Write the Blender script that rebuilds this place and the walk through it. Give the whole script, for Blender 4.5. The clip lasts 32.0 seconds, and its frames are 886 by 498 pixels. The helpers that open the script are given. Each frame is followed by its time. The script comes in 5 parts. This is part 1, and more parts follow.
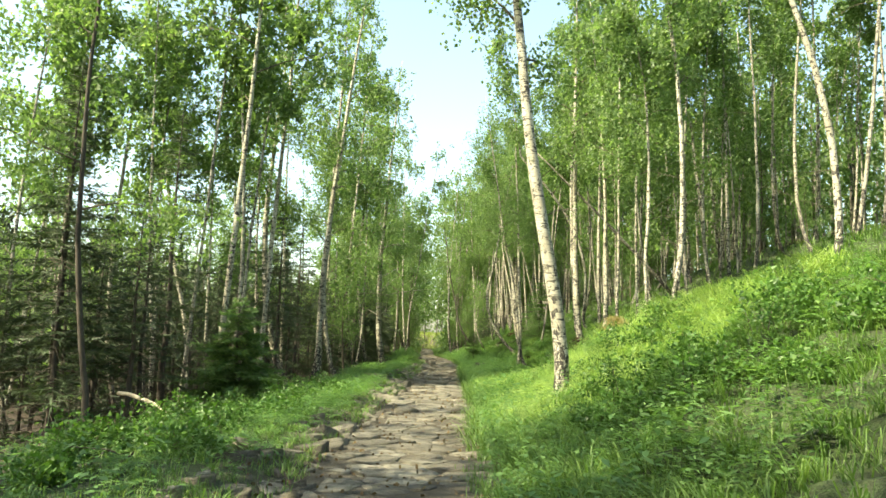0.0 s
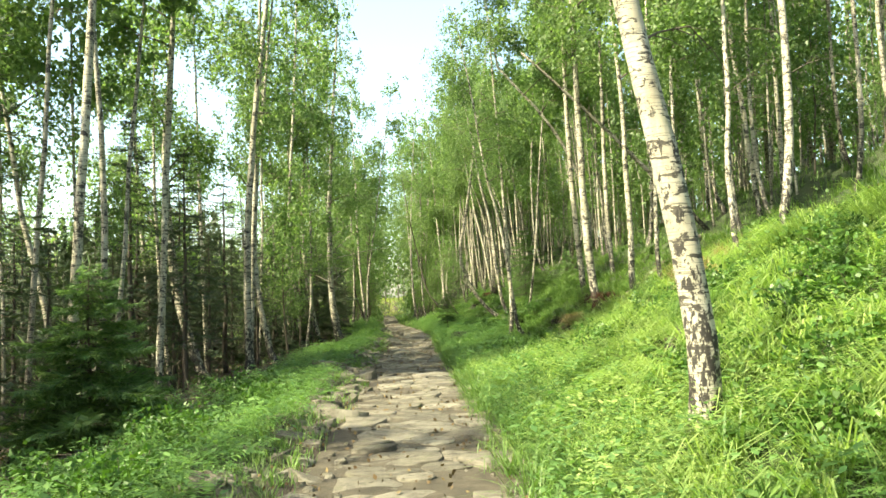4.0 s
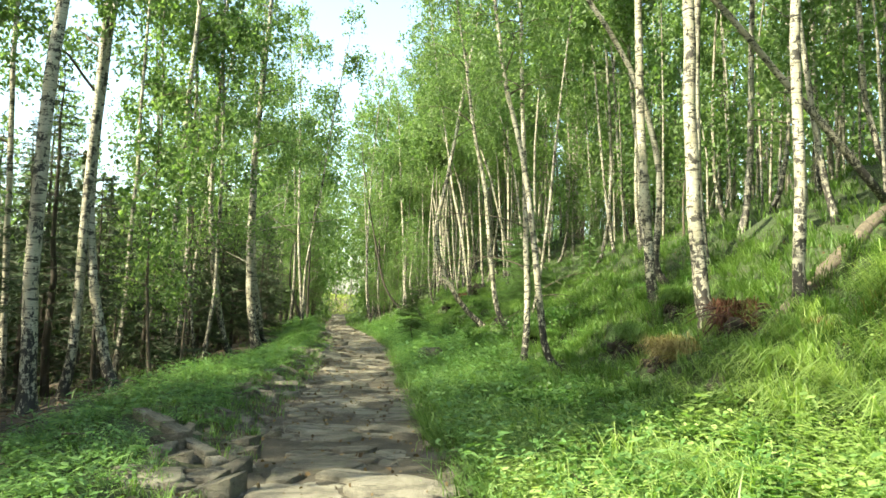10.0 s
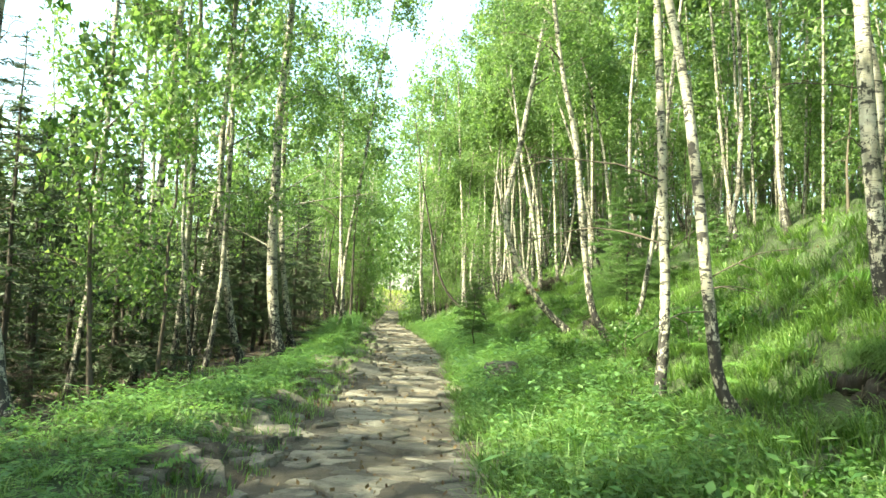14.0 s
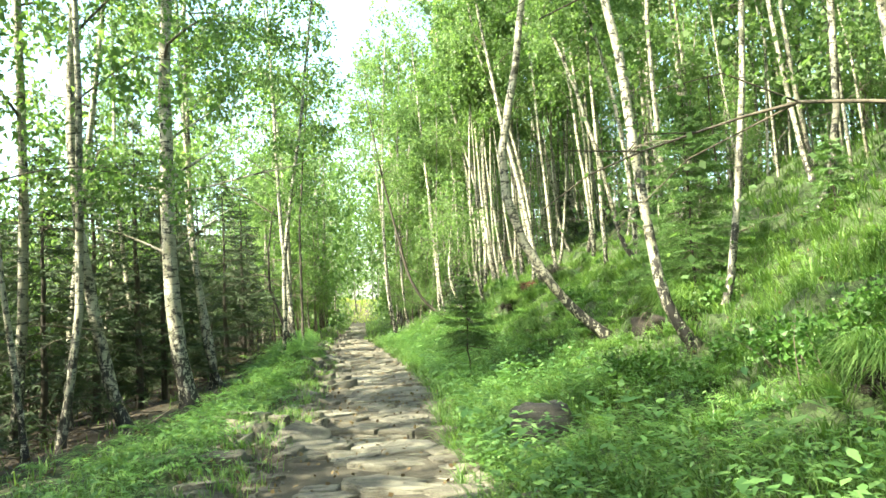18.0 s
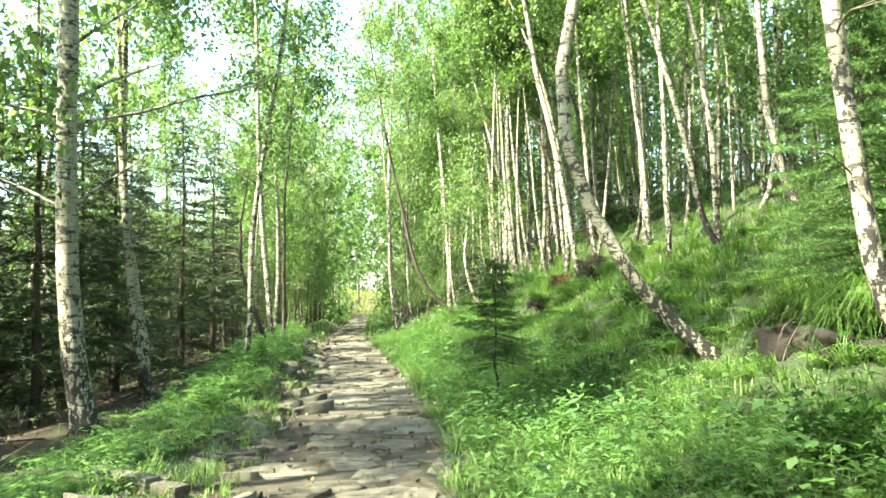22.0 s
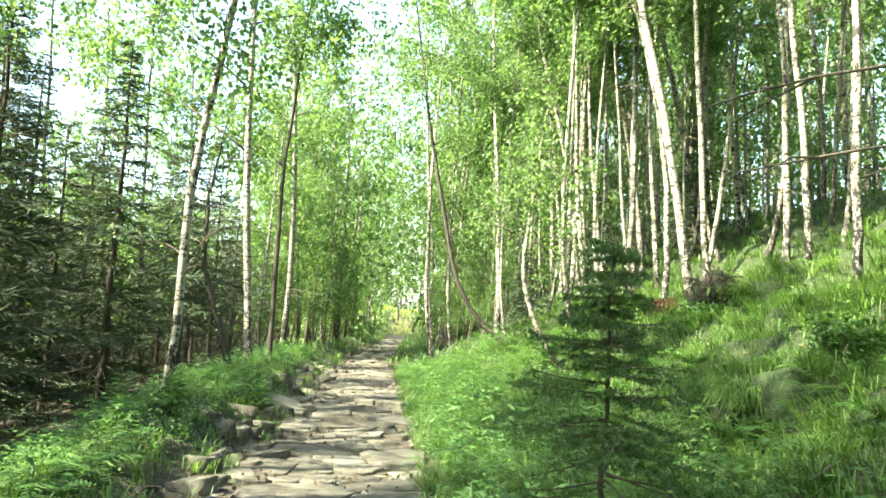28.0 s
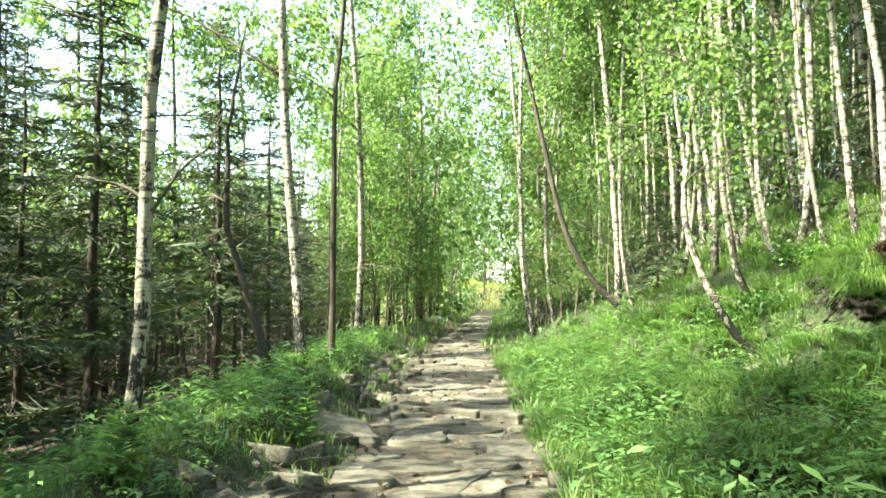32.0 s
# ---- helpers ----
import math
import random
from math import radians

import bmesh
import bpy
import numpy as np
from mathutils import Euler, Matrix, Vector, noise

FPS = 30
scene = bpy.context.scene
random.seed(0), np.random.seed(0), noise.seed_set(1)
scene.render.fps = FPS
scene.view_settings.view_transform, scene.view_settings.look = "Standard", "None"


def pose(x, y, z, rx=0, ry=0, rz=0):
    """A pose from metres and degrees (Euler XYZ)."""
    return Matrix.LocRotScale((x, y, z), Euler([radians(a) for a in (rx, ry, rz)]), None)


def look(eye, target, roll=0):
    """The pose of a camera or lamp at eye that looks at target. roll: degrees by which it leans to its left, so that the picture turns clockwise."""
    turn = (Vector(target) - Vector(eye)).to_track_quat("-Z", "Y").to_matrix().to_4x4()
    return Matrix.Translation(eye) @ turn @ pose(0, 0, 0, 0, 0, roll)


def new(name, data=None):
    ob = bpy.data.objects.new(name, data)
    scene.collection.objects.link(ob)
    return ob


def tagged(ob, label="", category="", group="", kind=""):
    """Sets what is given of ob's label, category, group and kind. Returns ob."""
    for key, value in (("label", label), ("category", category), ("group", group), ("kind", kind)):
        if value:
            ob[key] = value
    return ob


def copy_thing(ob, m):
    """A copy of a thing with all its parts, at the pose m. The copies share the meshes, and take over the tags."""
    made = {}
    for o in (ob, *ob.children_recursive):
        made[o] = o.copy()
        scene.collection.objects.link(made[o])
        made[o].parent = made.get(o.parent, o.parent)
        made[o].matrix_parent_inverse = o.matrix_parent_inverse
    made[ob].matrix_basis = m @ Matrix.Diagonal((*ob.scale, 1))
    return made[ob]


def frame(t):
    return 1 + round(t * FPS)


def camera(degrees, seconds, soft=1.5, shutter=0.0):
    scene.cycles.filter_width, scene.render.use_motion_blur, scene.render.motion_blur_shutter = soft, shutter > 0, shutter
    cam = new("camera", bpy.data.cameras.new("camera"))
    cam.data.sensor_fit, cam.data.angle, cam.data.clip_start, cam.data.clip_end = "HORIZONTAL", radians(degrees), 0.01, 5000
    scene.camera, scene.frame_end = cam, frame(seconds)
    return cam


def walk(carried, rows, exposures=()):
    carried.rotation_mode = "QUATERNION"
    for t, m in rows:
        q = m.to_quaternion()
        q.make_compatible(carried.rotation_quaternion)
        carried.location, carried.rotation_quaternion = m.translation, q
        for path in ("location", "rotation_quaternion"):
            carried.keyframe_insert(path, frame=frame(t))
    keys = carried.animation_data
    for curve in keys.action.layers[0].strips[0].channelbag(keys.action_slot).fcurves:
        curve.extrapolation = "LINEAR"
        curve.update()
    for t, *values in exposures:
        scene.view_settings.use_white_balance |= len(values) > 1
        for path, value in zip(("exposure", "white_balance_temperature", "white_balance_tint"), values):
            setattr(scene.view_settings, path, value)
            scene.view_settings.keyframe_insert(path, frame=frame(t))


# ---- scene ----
# seconds, eye, target, roll
PATH = [
    (0, (0.555, -0.000, 1.514), (0.495, 1.985, 1.753), 1.93),
    (0.5, (0.552, 0.849, 1.442), (0.501, 2.833, 1.684), -0.00),
    (1, (0.516, 1.713, 1.429), (0.471, 3.696, 1.687), -0.12),
    (1.5, (0.448, 2.518, 1.426), (0.419, 4.504, 1.655), -0.76),
    (2, (0.422, 3.450, 1.463), (0.387, 5.440, 1.664), 0.74),
    (2.5, (0.404, 4.367, 1.417), (0.438, 6.359, 1.594), -0.33),
    (4.5, (-0.002, 7.761, 1.635), (0.068, 9.755, 1.773), -3.51),
    (5, (0.094, 8.538, 1.526), (0.194, 10.530, 1.671), -5.84),
    (5.5, (0.015, 9.235, 1.543), (0.148, 11.222, 1.735), -1.80),
    (6, (-0.099, 10.216, 1.485), (0.062, 12.197, 1.707), -1.93),
    (6.5, (-0.190, 11.081, 1.534), (-0.055, 13.068, 1.723), 0.09),
    (7, (-0.308, 11.918, 1.527), (-0.138, 13.906, 1.670), -0.56),
    (7.5, (-0.366, 12.838, 1.515), (-0.085, 14.811, 1.679), -0.91),
    (8, (-0.462, 13.658, 1.584), (-0.143, 15.625, 1.752), -1.04),
    (8.5, (-0.403, 14.533, 1.553), (-0.142, 16.508, 1.727), -0.94),
    (9, (-0.357, 15.298, 1.561), (-0.103, 17.275, 1.728), -0.54),
    (9.5, (-0.163, 15.999, 1.488), (0.094, 17.977, 1.639), 0.10),
    (10, (0.003, 16.780, 1.541), (0.177, 18.767, 1.686), 1.42),
    (10.5, (0.162, 17.557, 1.470), (0.336, 19.547, 1.581), 0.01),
    (11, (0.208, 18.364, 1.571), (0.309, 20.358, 1.684), 1.03),
    (11.5, (0.345, 19.055, 1.587), (0.410, 21.050, 1.698), 1.63),
    (12, (0.312, 19.602, 1.542), (0.330, 21.595, 1.704), 2.60),
    (12.5, (0.250, 20.211, 1.507), (0.261, 22.203, 1.688), 1.60),
    (13, (0.181, 20.872, 1.531), (0.167, 22.863, 1.723), 1.45),
    (13.5, (0.156, 21.487, 1.503), (0.149, 23.477, 1.703), 1.30),
    (14, (0.126, 22.119, 1.506), (0.144, 24.115, 1.639), 2.16),
    (14.5, (0.061, 22.753, 1.592), (0.085, 24.751, 1.677), 0.99),
    (16.5, (0.010, 25.570, 1.546), (0.112, 27.553, 1.782), -1.70),
    (17, (0.012, 26.372, 1.539), (0.130, 28.363, 1.689), -3.51),
    (17.5, (0.034, 27.159, 1.535), (0.145, 29.150, 1.678), -3.30),
    (18, (0.002, 27.907, 1.518), (0.119, 29.898, 1.661), -3.03),
    (18.5, (0.133, 28.603, 1.506), (0.190, 30.597, 1.645), -4.29),
    (19, (0.215, 29.260, 1.506), (0.257, 31.255, 1.641), -2.48),
    (19.5, (0.209, 29.925, 1.464), (0.203, 31.918, 1.628), 0.20),
    (20, (0.253, 30.394, 1.534), (0.116, 32.385, 1.669), 1.63),
    (20.5, (0.217, 30.816, 1.530), (0.122, 32.810, 1.657), 0.55),
    (21, (0.186, 31.300, 1.535), (0.111, 33.295, 1.658), 1.45),
    (21.5, (0.040, 31.690, 1.490), (0.113, 33.685, 1.621), -0.16),
    (22, (0.081, 32.220, 1.476), (0.175, 34.214, 1.608), -0.85),
    (22.5, (0.075, 32.583, 1.485), (0.184, 34.575, 1.631), -1.53),
    (23, (0.092, 33.015, 1.458), (0.223, 35.004, 1.614), 0.12),
    (23.5, (0.063, 33.385, 1.447), (0.191, 35.374, 1.611), 3.06),
    (24, (0.089, 33.899, 1.379), (0.222, 35.885, 1.567), 2.00),
    (24.5, (0.076, 34.295, 1.413), (0.217, 36.283, 1.591), 0.71),
    (26.5, (0.207, 36.375, 1.471), (0.238, 38.367, 1.645), 1.89),
    (27, (0.235, 36.741, 1.476), (0.217, 38.732, 1.658), 2.08),
    (27.5, (0.314, 37.133, 1.456), (0.300, 39.124, 1.646), 2.31),
    (28, (0.334, 37.602, 1.470), (0.293, 39.592, 1.659), 2.88),
    (28.5, (0.365, 38.098, 1.445), (0.284, 40.088, 1.634), 1.99),
    (29, (0.389, 38.584, 1.448), (0.228, 40.569, 1.639), 2.24),
    (29.5, (0.437, 39.013, 1.404), (0.238, 40.994, 1.590), 2.64),
    (30, (0.314, 39.560, 1.440), (0.053, 41.535, 1.619), 3.12),
    (30.5, (0.179, 39.963, 1.405), (-0.118, 41.930, 1.611), 4.03),
    (31, (0.055, 40.411, 1.446), (-0.275, 42.375, 1.626), 3.36),
    (31.5, (-0.133, 40.851, 1.457), (-0.375, 42.828, 1.633), 0.59),
    (32, (-0.225, 41.428, 1.432), (-0.480, 43.408, 1.548), -0.15),
]
cam = camera(62, 32.0, soft=1.55)
walk(cam, [(t, look(eye, target, roll)) for t, eye, target, roll in PATH],
     exposures=[(0, 2.25, 8000, -3), (5, 2.46, 8000, -3), (7, 2.28, 8100, -1), (8, 2.08, 8400, 2), (9, 2.15, 7800, -2), (10, 2.5, 7500, -4), (12, 3.08, 7500, -7),
               (14, 3.05, 7400, -8), (17, 3.15, 7200, -5), (20, 3.26, 7100, -5), (22, 3.3, 7100, -5), (27, 3.28, 7000, -2), (32, 3.2, 7000, -2)])

# ---- sky and sun ----
SUN = Vector((-0.98, -0.48, 1.16)).normalized()      # towards the sun
world = bpy.data.worlds.new("world")
scene.world = world
world.use_nodes = True
sky = world.node_tree.nodes.new("ShaderNodeTexSky")
sky.sky_type = "NISHITA"
sky.sun_disc = False
sky.sun_elevation = math.asin(SUN.z)
sky.sun_rotation = math.atan2(SUN.x, SUN.y)
sky.air_density, sky.dust_density, sky.ozone_density = 1.0, 2.2, 1.3
background = world.node_tree.nodes["Background"]
world.node_tree.links.new(sky.outputs[0], background.inputs[0])
background.inputs[1].default_value = 0.115
sun = new("sun", bpy.data.lights.new("sun", "SUN"))
sun.data.energy, sun.data.angle, sun.data.color = 3.7, radians(0.8), (1.0, 0.94, 0.82)
sun.matrix_world = look(SUN * 60, (0, 0, 0))


# ---- materials ----
class Nodes:
    """A small helper that strings shader nodes together."""

    def __init__(self, name):
        self.m = bpy.data.materials.new(name)
        self.m.use_nodes = True
        self.t = self.m.node_tree
        self.b = self.t.nodes["Principled BSDF"]
        self.out = self.t.nodes["Material Output"]

    def n(self, kind, **inputs):
        node = self.t.nodes.new(kind)
        for key, value in inputs.items():
            self.put(node, key, value)
        return node

    def put(self, node, key, value):
        socket = node.inputs[int(key[1:])] if key[0] == "i" and key[1:].isdigit() else node.inputs[key]
        if hasattr(value, "outputs"):
            value = value.outputs[0]
        if hasattr(value, "is_linked"):
            self.t.links.new(value, socket)
        else:
            socket.default_value = value

    def coords(self, scale=(1, 1, 1)):
        c = self.n("ShaderNodeTexCoord")
        p = self.n("ShaderNodeMapping", Scale=scale)
        self.t.links.new(c.outputs["Object"], p.inputs[0])
        return p.outputs[0]

    def noise(self, vec, scale, detail=4.0, rough=0.55):
        return self.n("ShaderNodeTexNoise", Vector=vec, Scale=scale, Detail=detail, Roughness=rough).outputs[0]

    def ramp(self, fac, *stops):
        r = self.n("ShaderNodeValToRGB", i0=fac)
        e = r.color_ramp.elements
        while len(e) < len(stops):
            e.new(0.5)
        for el, (p, c) in zip(e, stops):
            el.position, el.color = p, (*c, 1) if len(c) == 3 else (c[0], c[0], c[0], 1)
        return r.outputs[0]

    def mix(self, fac, a, b, mode="MIX"):
        x = self.t.nodes.new("ShaderNodeMix")
        x.data_type, x.blend_type = "RGBA", mode
        for i, v in ((0, fac), (6, a), (7, b)):
            if hasattr(v, "is_linked"):
                self.t.links.new(v, x.inputs[i])
            else:
                x.inputs[i].default_value = v if i == 0 else (*v, 1)
        return x.outputs[2]

    def bump(self, height, strength=0.4, distance=0.02):
        b = self.n("ShaderNodeBump", Height=height, Strength=strength, Distance=distance)
        self.t.links.new(b.outputs[0], self.b.inputs["Normal"])

    def base(self, colour, rough=0.8):
        self.put(self.b, "Base Color", colour)
        self.put(self.b, "Roughness", rough)
        return self.m

    def random(self, island=False):
        if island:
            return self.n("ShaderNodeNewGeometry").outputs["Random Per Island"]
        return self.n("ShaderNodeObjectInfo").outputs["Random"]


def leaf_material(name, dark, mid, light, lucent=0.45, rough=0.45):
    """A thin leaf: each one takes its own tone, and light shines through it."""
    k = Nodes(name)
    tone = k.ramp(k.random(True), (0.0, dark), (0.55, mid), (1.0, light))
    patch = k.noise(k.coords(), 0.6, 2.0)
    colour = k.mix(k.ramp(patch, (0.35, (0.0,)), (0.7, (0.35,))), tone, light)
    colour = k.mix(k.ramp(k.noise(k.coords(), 1.9, 3.0), (0.36, (0.55,)), (0.52, (0.0,))), colour, dark)
    k.base(colour, rough)
    k.b.inputs["Specular IOR Level"].default_value = 0.3
    t = k.n("ShaderNodeBsdfTranslucent")
    warm = k.mix(1.0, colour, (1.33, 1.47, 0.76), "MULTIPLY")
    k.t.links.new(warm, t.inputs[0])
    s = k.n("ShaderNodeMixShader", i0=lucent)
    k.t.links.new(k.b.outputs[0], s.inputs[1])
    k.t.links.new(t.outputs[0], s.inputs[2])
    k.t.links.new(s.outputs[0], k.out.inputs[0])
    return k.m


def bark_birch(name, white, tan, dark):
    k = Nodes(name)
    p = k.coords()
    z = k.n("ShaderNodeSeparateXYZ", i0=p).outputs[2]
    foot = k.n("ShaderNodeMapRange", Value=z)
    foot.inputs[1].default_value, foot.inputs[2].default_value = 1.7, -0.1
    rings = k.noise(k.coords((2.2, 2.2, 64)), 1.6, 2.0, 0.5)
    plates = k.noise(k.coords((9, 9, 4.2)), 1.7, 5.0, 0.72)
    bands = k.noise(k.coords((3.2, 3.2, 11)), 1.7, 4.0, 0.65)
    tint = k.noise(p, 1.3, 3.0)
    col = k.mix(k.ramp(tint, (0.38, (0.0,)), (0.72, (0.9,))), white, tan)
    col = k.mix(k.ramp(k.noise(p, 14.0, 4.0, 0.7), (0.45, (0.0,)), (0.75, (0.35,))), col, tan)
    col = k.mix(k.ramp(rings, (0.58, (0.0,)), (0.66, (0.65,))), col, dark)
    col = k.mix(k.ramp(bands, (0.56, (0.0,)), (0.59, (0.95,))), col, dark)
    blots = k.noise(k.coords((3.4, 3.4, 3.6)), 1.3, 6.0, 0.75)
    col = k.mix(k.ramp(k.noise(k.coords((5, 5, 1.2)), 1.5, 4.0, 0.6), (0.5, (0.0,)), (0.72, (0.55,))), col, [0.5 * q for q in tan])
    col = k.mix(k.ramp(blots, (0.555, (0.0,)), (0.59, (0.95,))), col, dark)
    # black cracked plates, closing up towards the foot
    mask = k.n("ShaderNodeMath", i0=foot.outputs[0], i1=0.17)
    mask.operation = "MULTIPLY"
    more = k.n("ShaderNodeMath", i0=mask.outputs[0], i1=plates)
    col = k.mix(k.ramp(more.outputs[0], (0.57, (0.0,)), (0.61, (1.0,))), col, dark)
    patches = plates
    moss = k.noise(k.coords((4, 4, 2)), 1.1, 3.0)
    col = k.mix(k.ramp(moss, (0.62, (0.0,)), (0.8, (0.5,))), col, (0.16, 0.2, 0.07))
    k.bump(k.mix(0.5, rings, patches), 0.5, 0.02)
    return k.base(col, 0.75)


def bark_plain(name, a, b):
    k = Nodes(name)
    f = k.noise(k.coords((7, 7, 1.6)), 2.0, 5.0, 0.65)
    k.bump(f, 0.8, 0.03)
    return k.base(k.ramp(f, (0.3, a), (0.7, b)), 0.9)


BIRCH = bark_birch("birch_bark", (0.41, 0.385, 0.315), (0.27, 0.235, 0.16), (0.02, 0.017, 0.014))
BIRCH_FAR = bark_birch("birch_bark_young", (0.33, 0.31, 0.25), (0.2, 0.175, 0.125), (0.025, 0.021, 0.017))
BARK_DARK = bark_plain("dark_bark", (0.025, 0.02, 0.016), (0.075, 0.06, 0.045))
BARK_TWIG = bark_plain("twig_bark", (0.045, 0.035, 0.026), (0.13, 0.105, 0.075))
DEAD_TWIG = bark_plain("dead_spruce_twig", (0.045, 0.034, 0.026), (0.1, 0.078, 0.058))
WOOD_GREY = bark_plain("weathered_wood", (0.04, 0.032, 0.023), (0.135, 0.108, 0.078))
WOOD_PALE = bark_plain("pale_dry_wood", (0.45, 0.36, 0.24), (0.7, 0.6, 0.45))
ROOT_RED = bark_plain("rotten_red_wood", (0.012, 0.005, 0.004), (0.055, 0.018, 0.011))
LEAF = leaf_material("birch_leaf", (0.06, 0.115, 0.038), (0.12, 0.19, 0.07), (0.205, 0.275, 0.125), 0.55)
NEEDLE = leaf_material("spruce_needles", (0.024, 0.036, 0.019), (0.044, 0.068, 0.032), (0.075, 0.11, 0.05), 0.15, 0.6)
NEEDLE_DUSKY = leaf_material("dusky_spruce_needles", (0.038, 0.072, 0.026), (0.078, 0.135, 0.046), (0.14, 0.21, 0.078), 0.3, 0.6)
NEEDLE_YOUNG = leaf_material("young_spruce_needles", (0.04, 0.09, 0.028), (0.09, 0.165, 0.052), (0.17, 0.26, 0.09), 0.35, 0.55)
GRASS = leaf_material("grass_blade", (0.048, 0.105, 0.026), (0.1, 0.182, 0.05), (0.2, 0.28, 0.1), 0.4)
HERB = leaf_material("herb_leaf", (0.05, 0.12, 0.034), (0.1, 0.195, 0.06), (0.18, 0.285, 0.105), 0.42)
BUSH = leaf_material("bilberry_leaf", (0.025, 0.07, 0.014), (0.055, 0.125, 0.025), (0.11, 0.2, 0.04), 0.3)
# leaf tones lightened and yellowed in place of strong sun on the bank
SUNLIT_LEAF = leaf_material("sunlit_leaf", (0.13, 0.22, 0.06), (0.23, 0.33, 0.105), (0.36, 0.43, 0.185), 0.45)
FROND = leaf_material("fern_frond", (0.06, 0.14, 0.035), (0.11, 0.215, 0.055), (0.19, 0.3, 0.09), 0.42)
MEADOW = leaf_material("meadow_grass", (0.14, 0.2, 0.045), (0.21, 0.27, 0.065), (0.3, 0.34, 0.1), 0.35, 0.7)
DRY = leaf_material("dry_grass", (0.13, 0.10, 0.045), (0.22, 0.18, 0.08), (0.34, 0.29, 0.15), 0.3, 0.7)
LITTER = leaf_material("fallen_leaf", (0.05, 0.03, 0.015), (0.10, 0.065, 0.03), (0.17, 0.125, 0.06), 0.1, 0.8)


RUST = leaf_material("rusty_fibres", (0.03, 0.011, 0.007), (0.07, 0.025, 0.015), (0.125, 0.055, 0.03), 0.15, 0.85)
SOIL = bark_plain("dark_soil", (0.008, 0.006, 0.004), (0.026, 0.018, 0.012))


def stone_material(name, dark, mid, light, lichen=0.25, joined=False):
    k = Nodes(name)
    p = k.coords()
    coarse, fine = k.noise(p, 3.2, 6.0, 0.68), k.noise(p, 46.0, 4.0, 0.7)
    layer = k.noise(k.coords((1.6, 5.5, 9)), 2.2, 5.0, 0.7)
    tone = k.ramp(k.random(joined), (0.0, dark), (0.5, mid), (1.0, light))
    col = k.mix(k.ramp(coarse, (0.42, (0.75,)), (0.56, (0.0,))), tone, dark)
    col = k.mix(k.ramp(layer, (0.52, (0.0,)), (0.68, (0.5,))), col, light)
    col = k.mix(k.ramp(fine, (0.5, (0.0,)), (0.75, (0.45,))), col, light)
    col = k.mix(k.ramp(layer, (0.37, (0.8,)), (0.43, (0.0,))), col, [0.45 * q for q in dark])
    col = k.mix(k.ramp(k.noise(p, 5.0, 5.0, 0.65), (0.57, (0.0,)), (0.7, (lichen,))), col, (0.10, 0.115, 0.045))
    h = k.mix(0.55, k.mix(0.4, layer, coarse), fine)
    k.bump(h, 1.0, 0.05)
    return k.base(col, 0.85)


STONE = stone_material("path_stone", (0.06, 0.052, 0.038), (0.128, 0.115, 0.088), (0.222, 0.204, 0.16))
STONE_FAR = stone_material("path_stone_joined", (0.06, 0.052, 0.038), (0.128, 0.115, 0.088), (0.222, 0.204, 0.16), joined=True)
BOULDER = stone_material("dark_boulder_stone", (0.03, 0.026, 0.022), (0.055, 0.047, 0.04), (0.1, 0.088, 0.075), 0.4)
# pale tones that stand for sun on a birch foot
LIT_PATCH = stone_material("lit_patch", (0.25, 0.25, 0.21), (0.38, 0.38, 0.33), (0.5, 0.5, 0.44), 0.4)


def ground_material():
    k = Nodes("forest_floor")
    p = k.coords()
    big, small, grit = k.noise(p, 0.35, 4.0), k.noise(p, 3.0, 6.0, 0.65), k.noise(p, 40.0, 3.0)
    soil = k.ramp(small, (0.3, (0.02, 0.014, 0.01)), (0.7, (0.065, 0.045, 0.028)))
    moss = k.mix(k.ramp(k.noise(p, 11.0, 4.0, 0.7), (0.35, (0.8,)), (0.6, (0.0,))), k.ramp(grit, (0.3, (0.02, 0.038, 0.009)), (0.7, (0.055, 0.095, 0.022))), (0.016, 0.022, 0.008))
    u = k.n("ShaderNodeVertexColor")
    u.layer_name = "cover"
    mask = k.n("ShaderNodeMath", i0=u.outputs[0], i1=k.ramp(small, (0.25, (0.6,)), (0.6, (1.0,))))
    mask.operation = "MULTIPLY"
    k.bump(k.mix(0.5, small, grit), 1.0, 0.09)
    return k.base(k.mix(mask.outputs[0], soil, moss), 0.95)


def bed_material():
    k = Nodes("path_earth")
    p = k.coords()
    small, grit = k.noise(p, 4.0, 6.0, 0.65), k.noise(p, 60.0, 4.0, 0.7)
    col = k.ramp(small, (0.3, (0.022, 0.018, 0.012)), (0.55, (0.055, 0.045, 0.03)), (0.75, (0.10, 0.085, 0.06)))
    col = k.mix(k.ramp(grit, (0.55, (0.0,)), (0.7, (0.5,))), col, (0.16, 0.145, 0.11))
    k.bump(k.mix(0.6, small, grit), 0.9, 0.03)
    return k.base(col, 0.95)


GROUND, BED = ground_material(), bed_material()

# ---- the lie of the land ----
YS = np.arange(-40.0, 700.0, 0.25)


def table(pairs):
    """A smooth curve over y through a few pairs, as values at YS."""
    ys, vs = zip(*pairs)
    v = np.interp(YS, ys, vs)
    k = np.ones(13) / 13
    return np.convolve(np.pad(v, 6, "edge"), k, "valid")


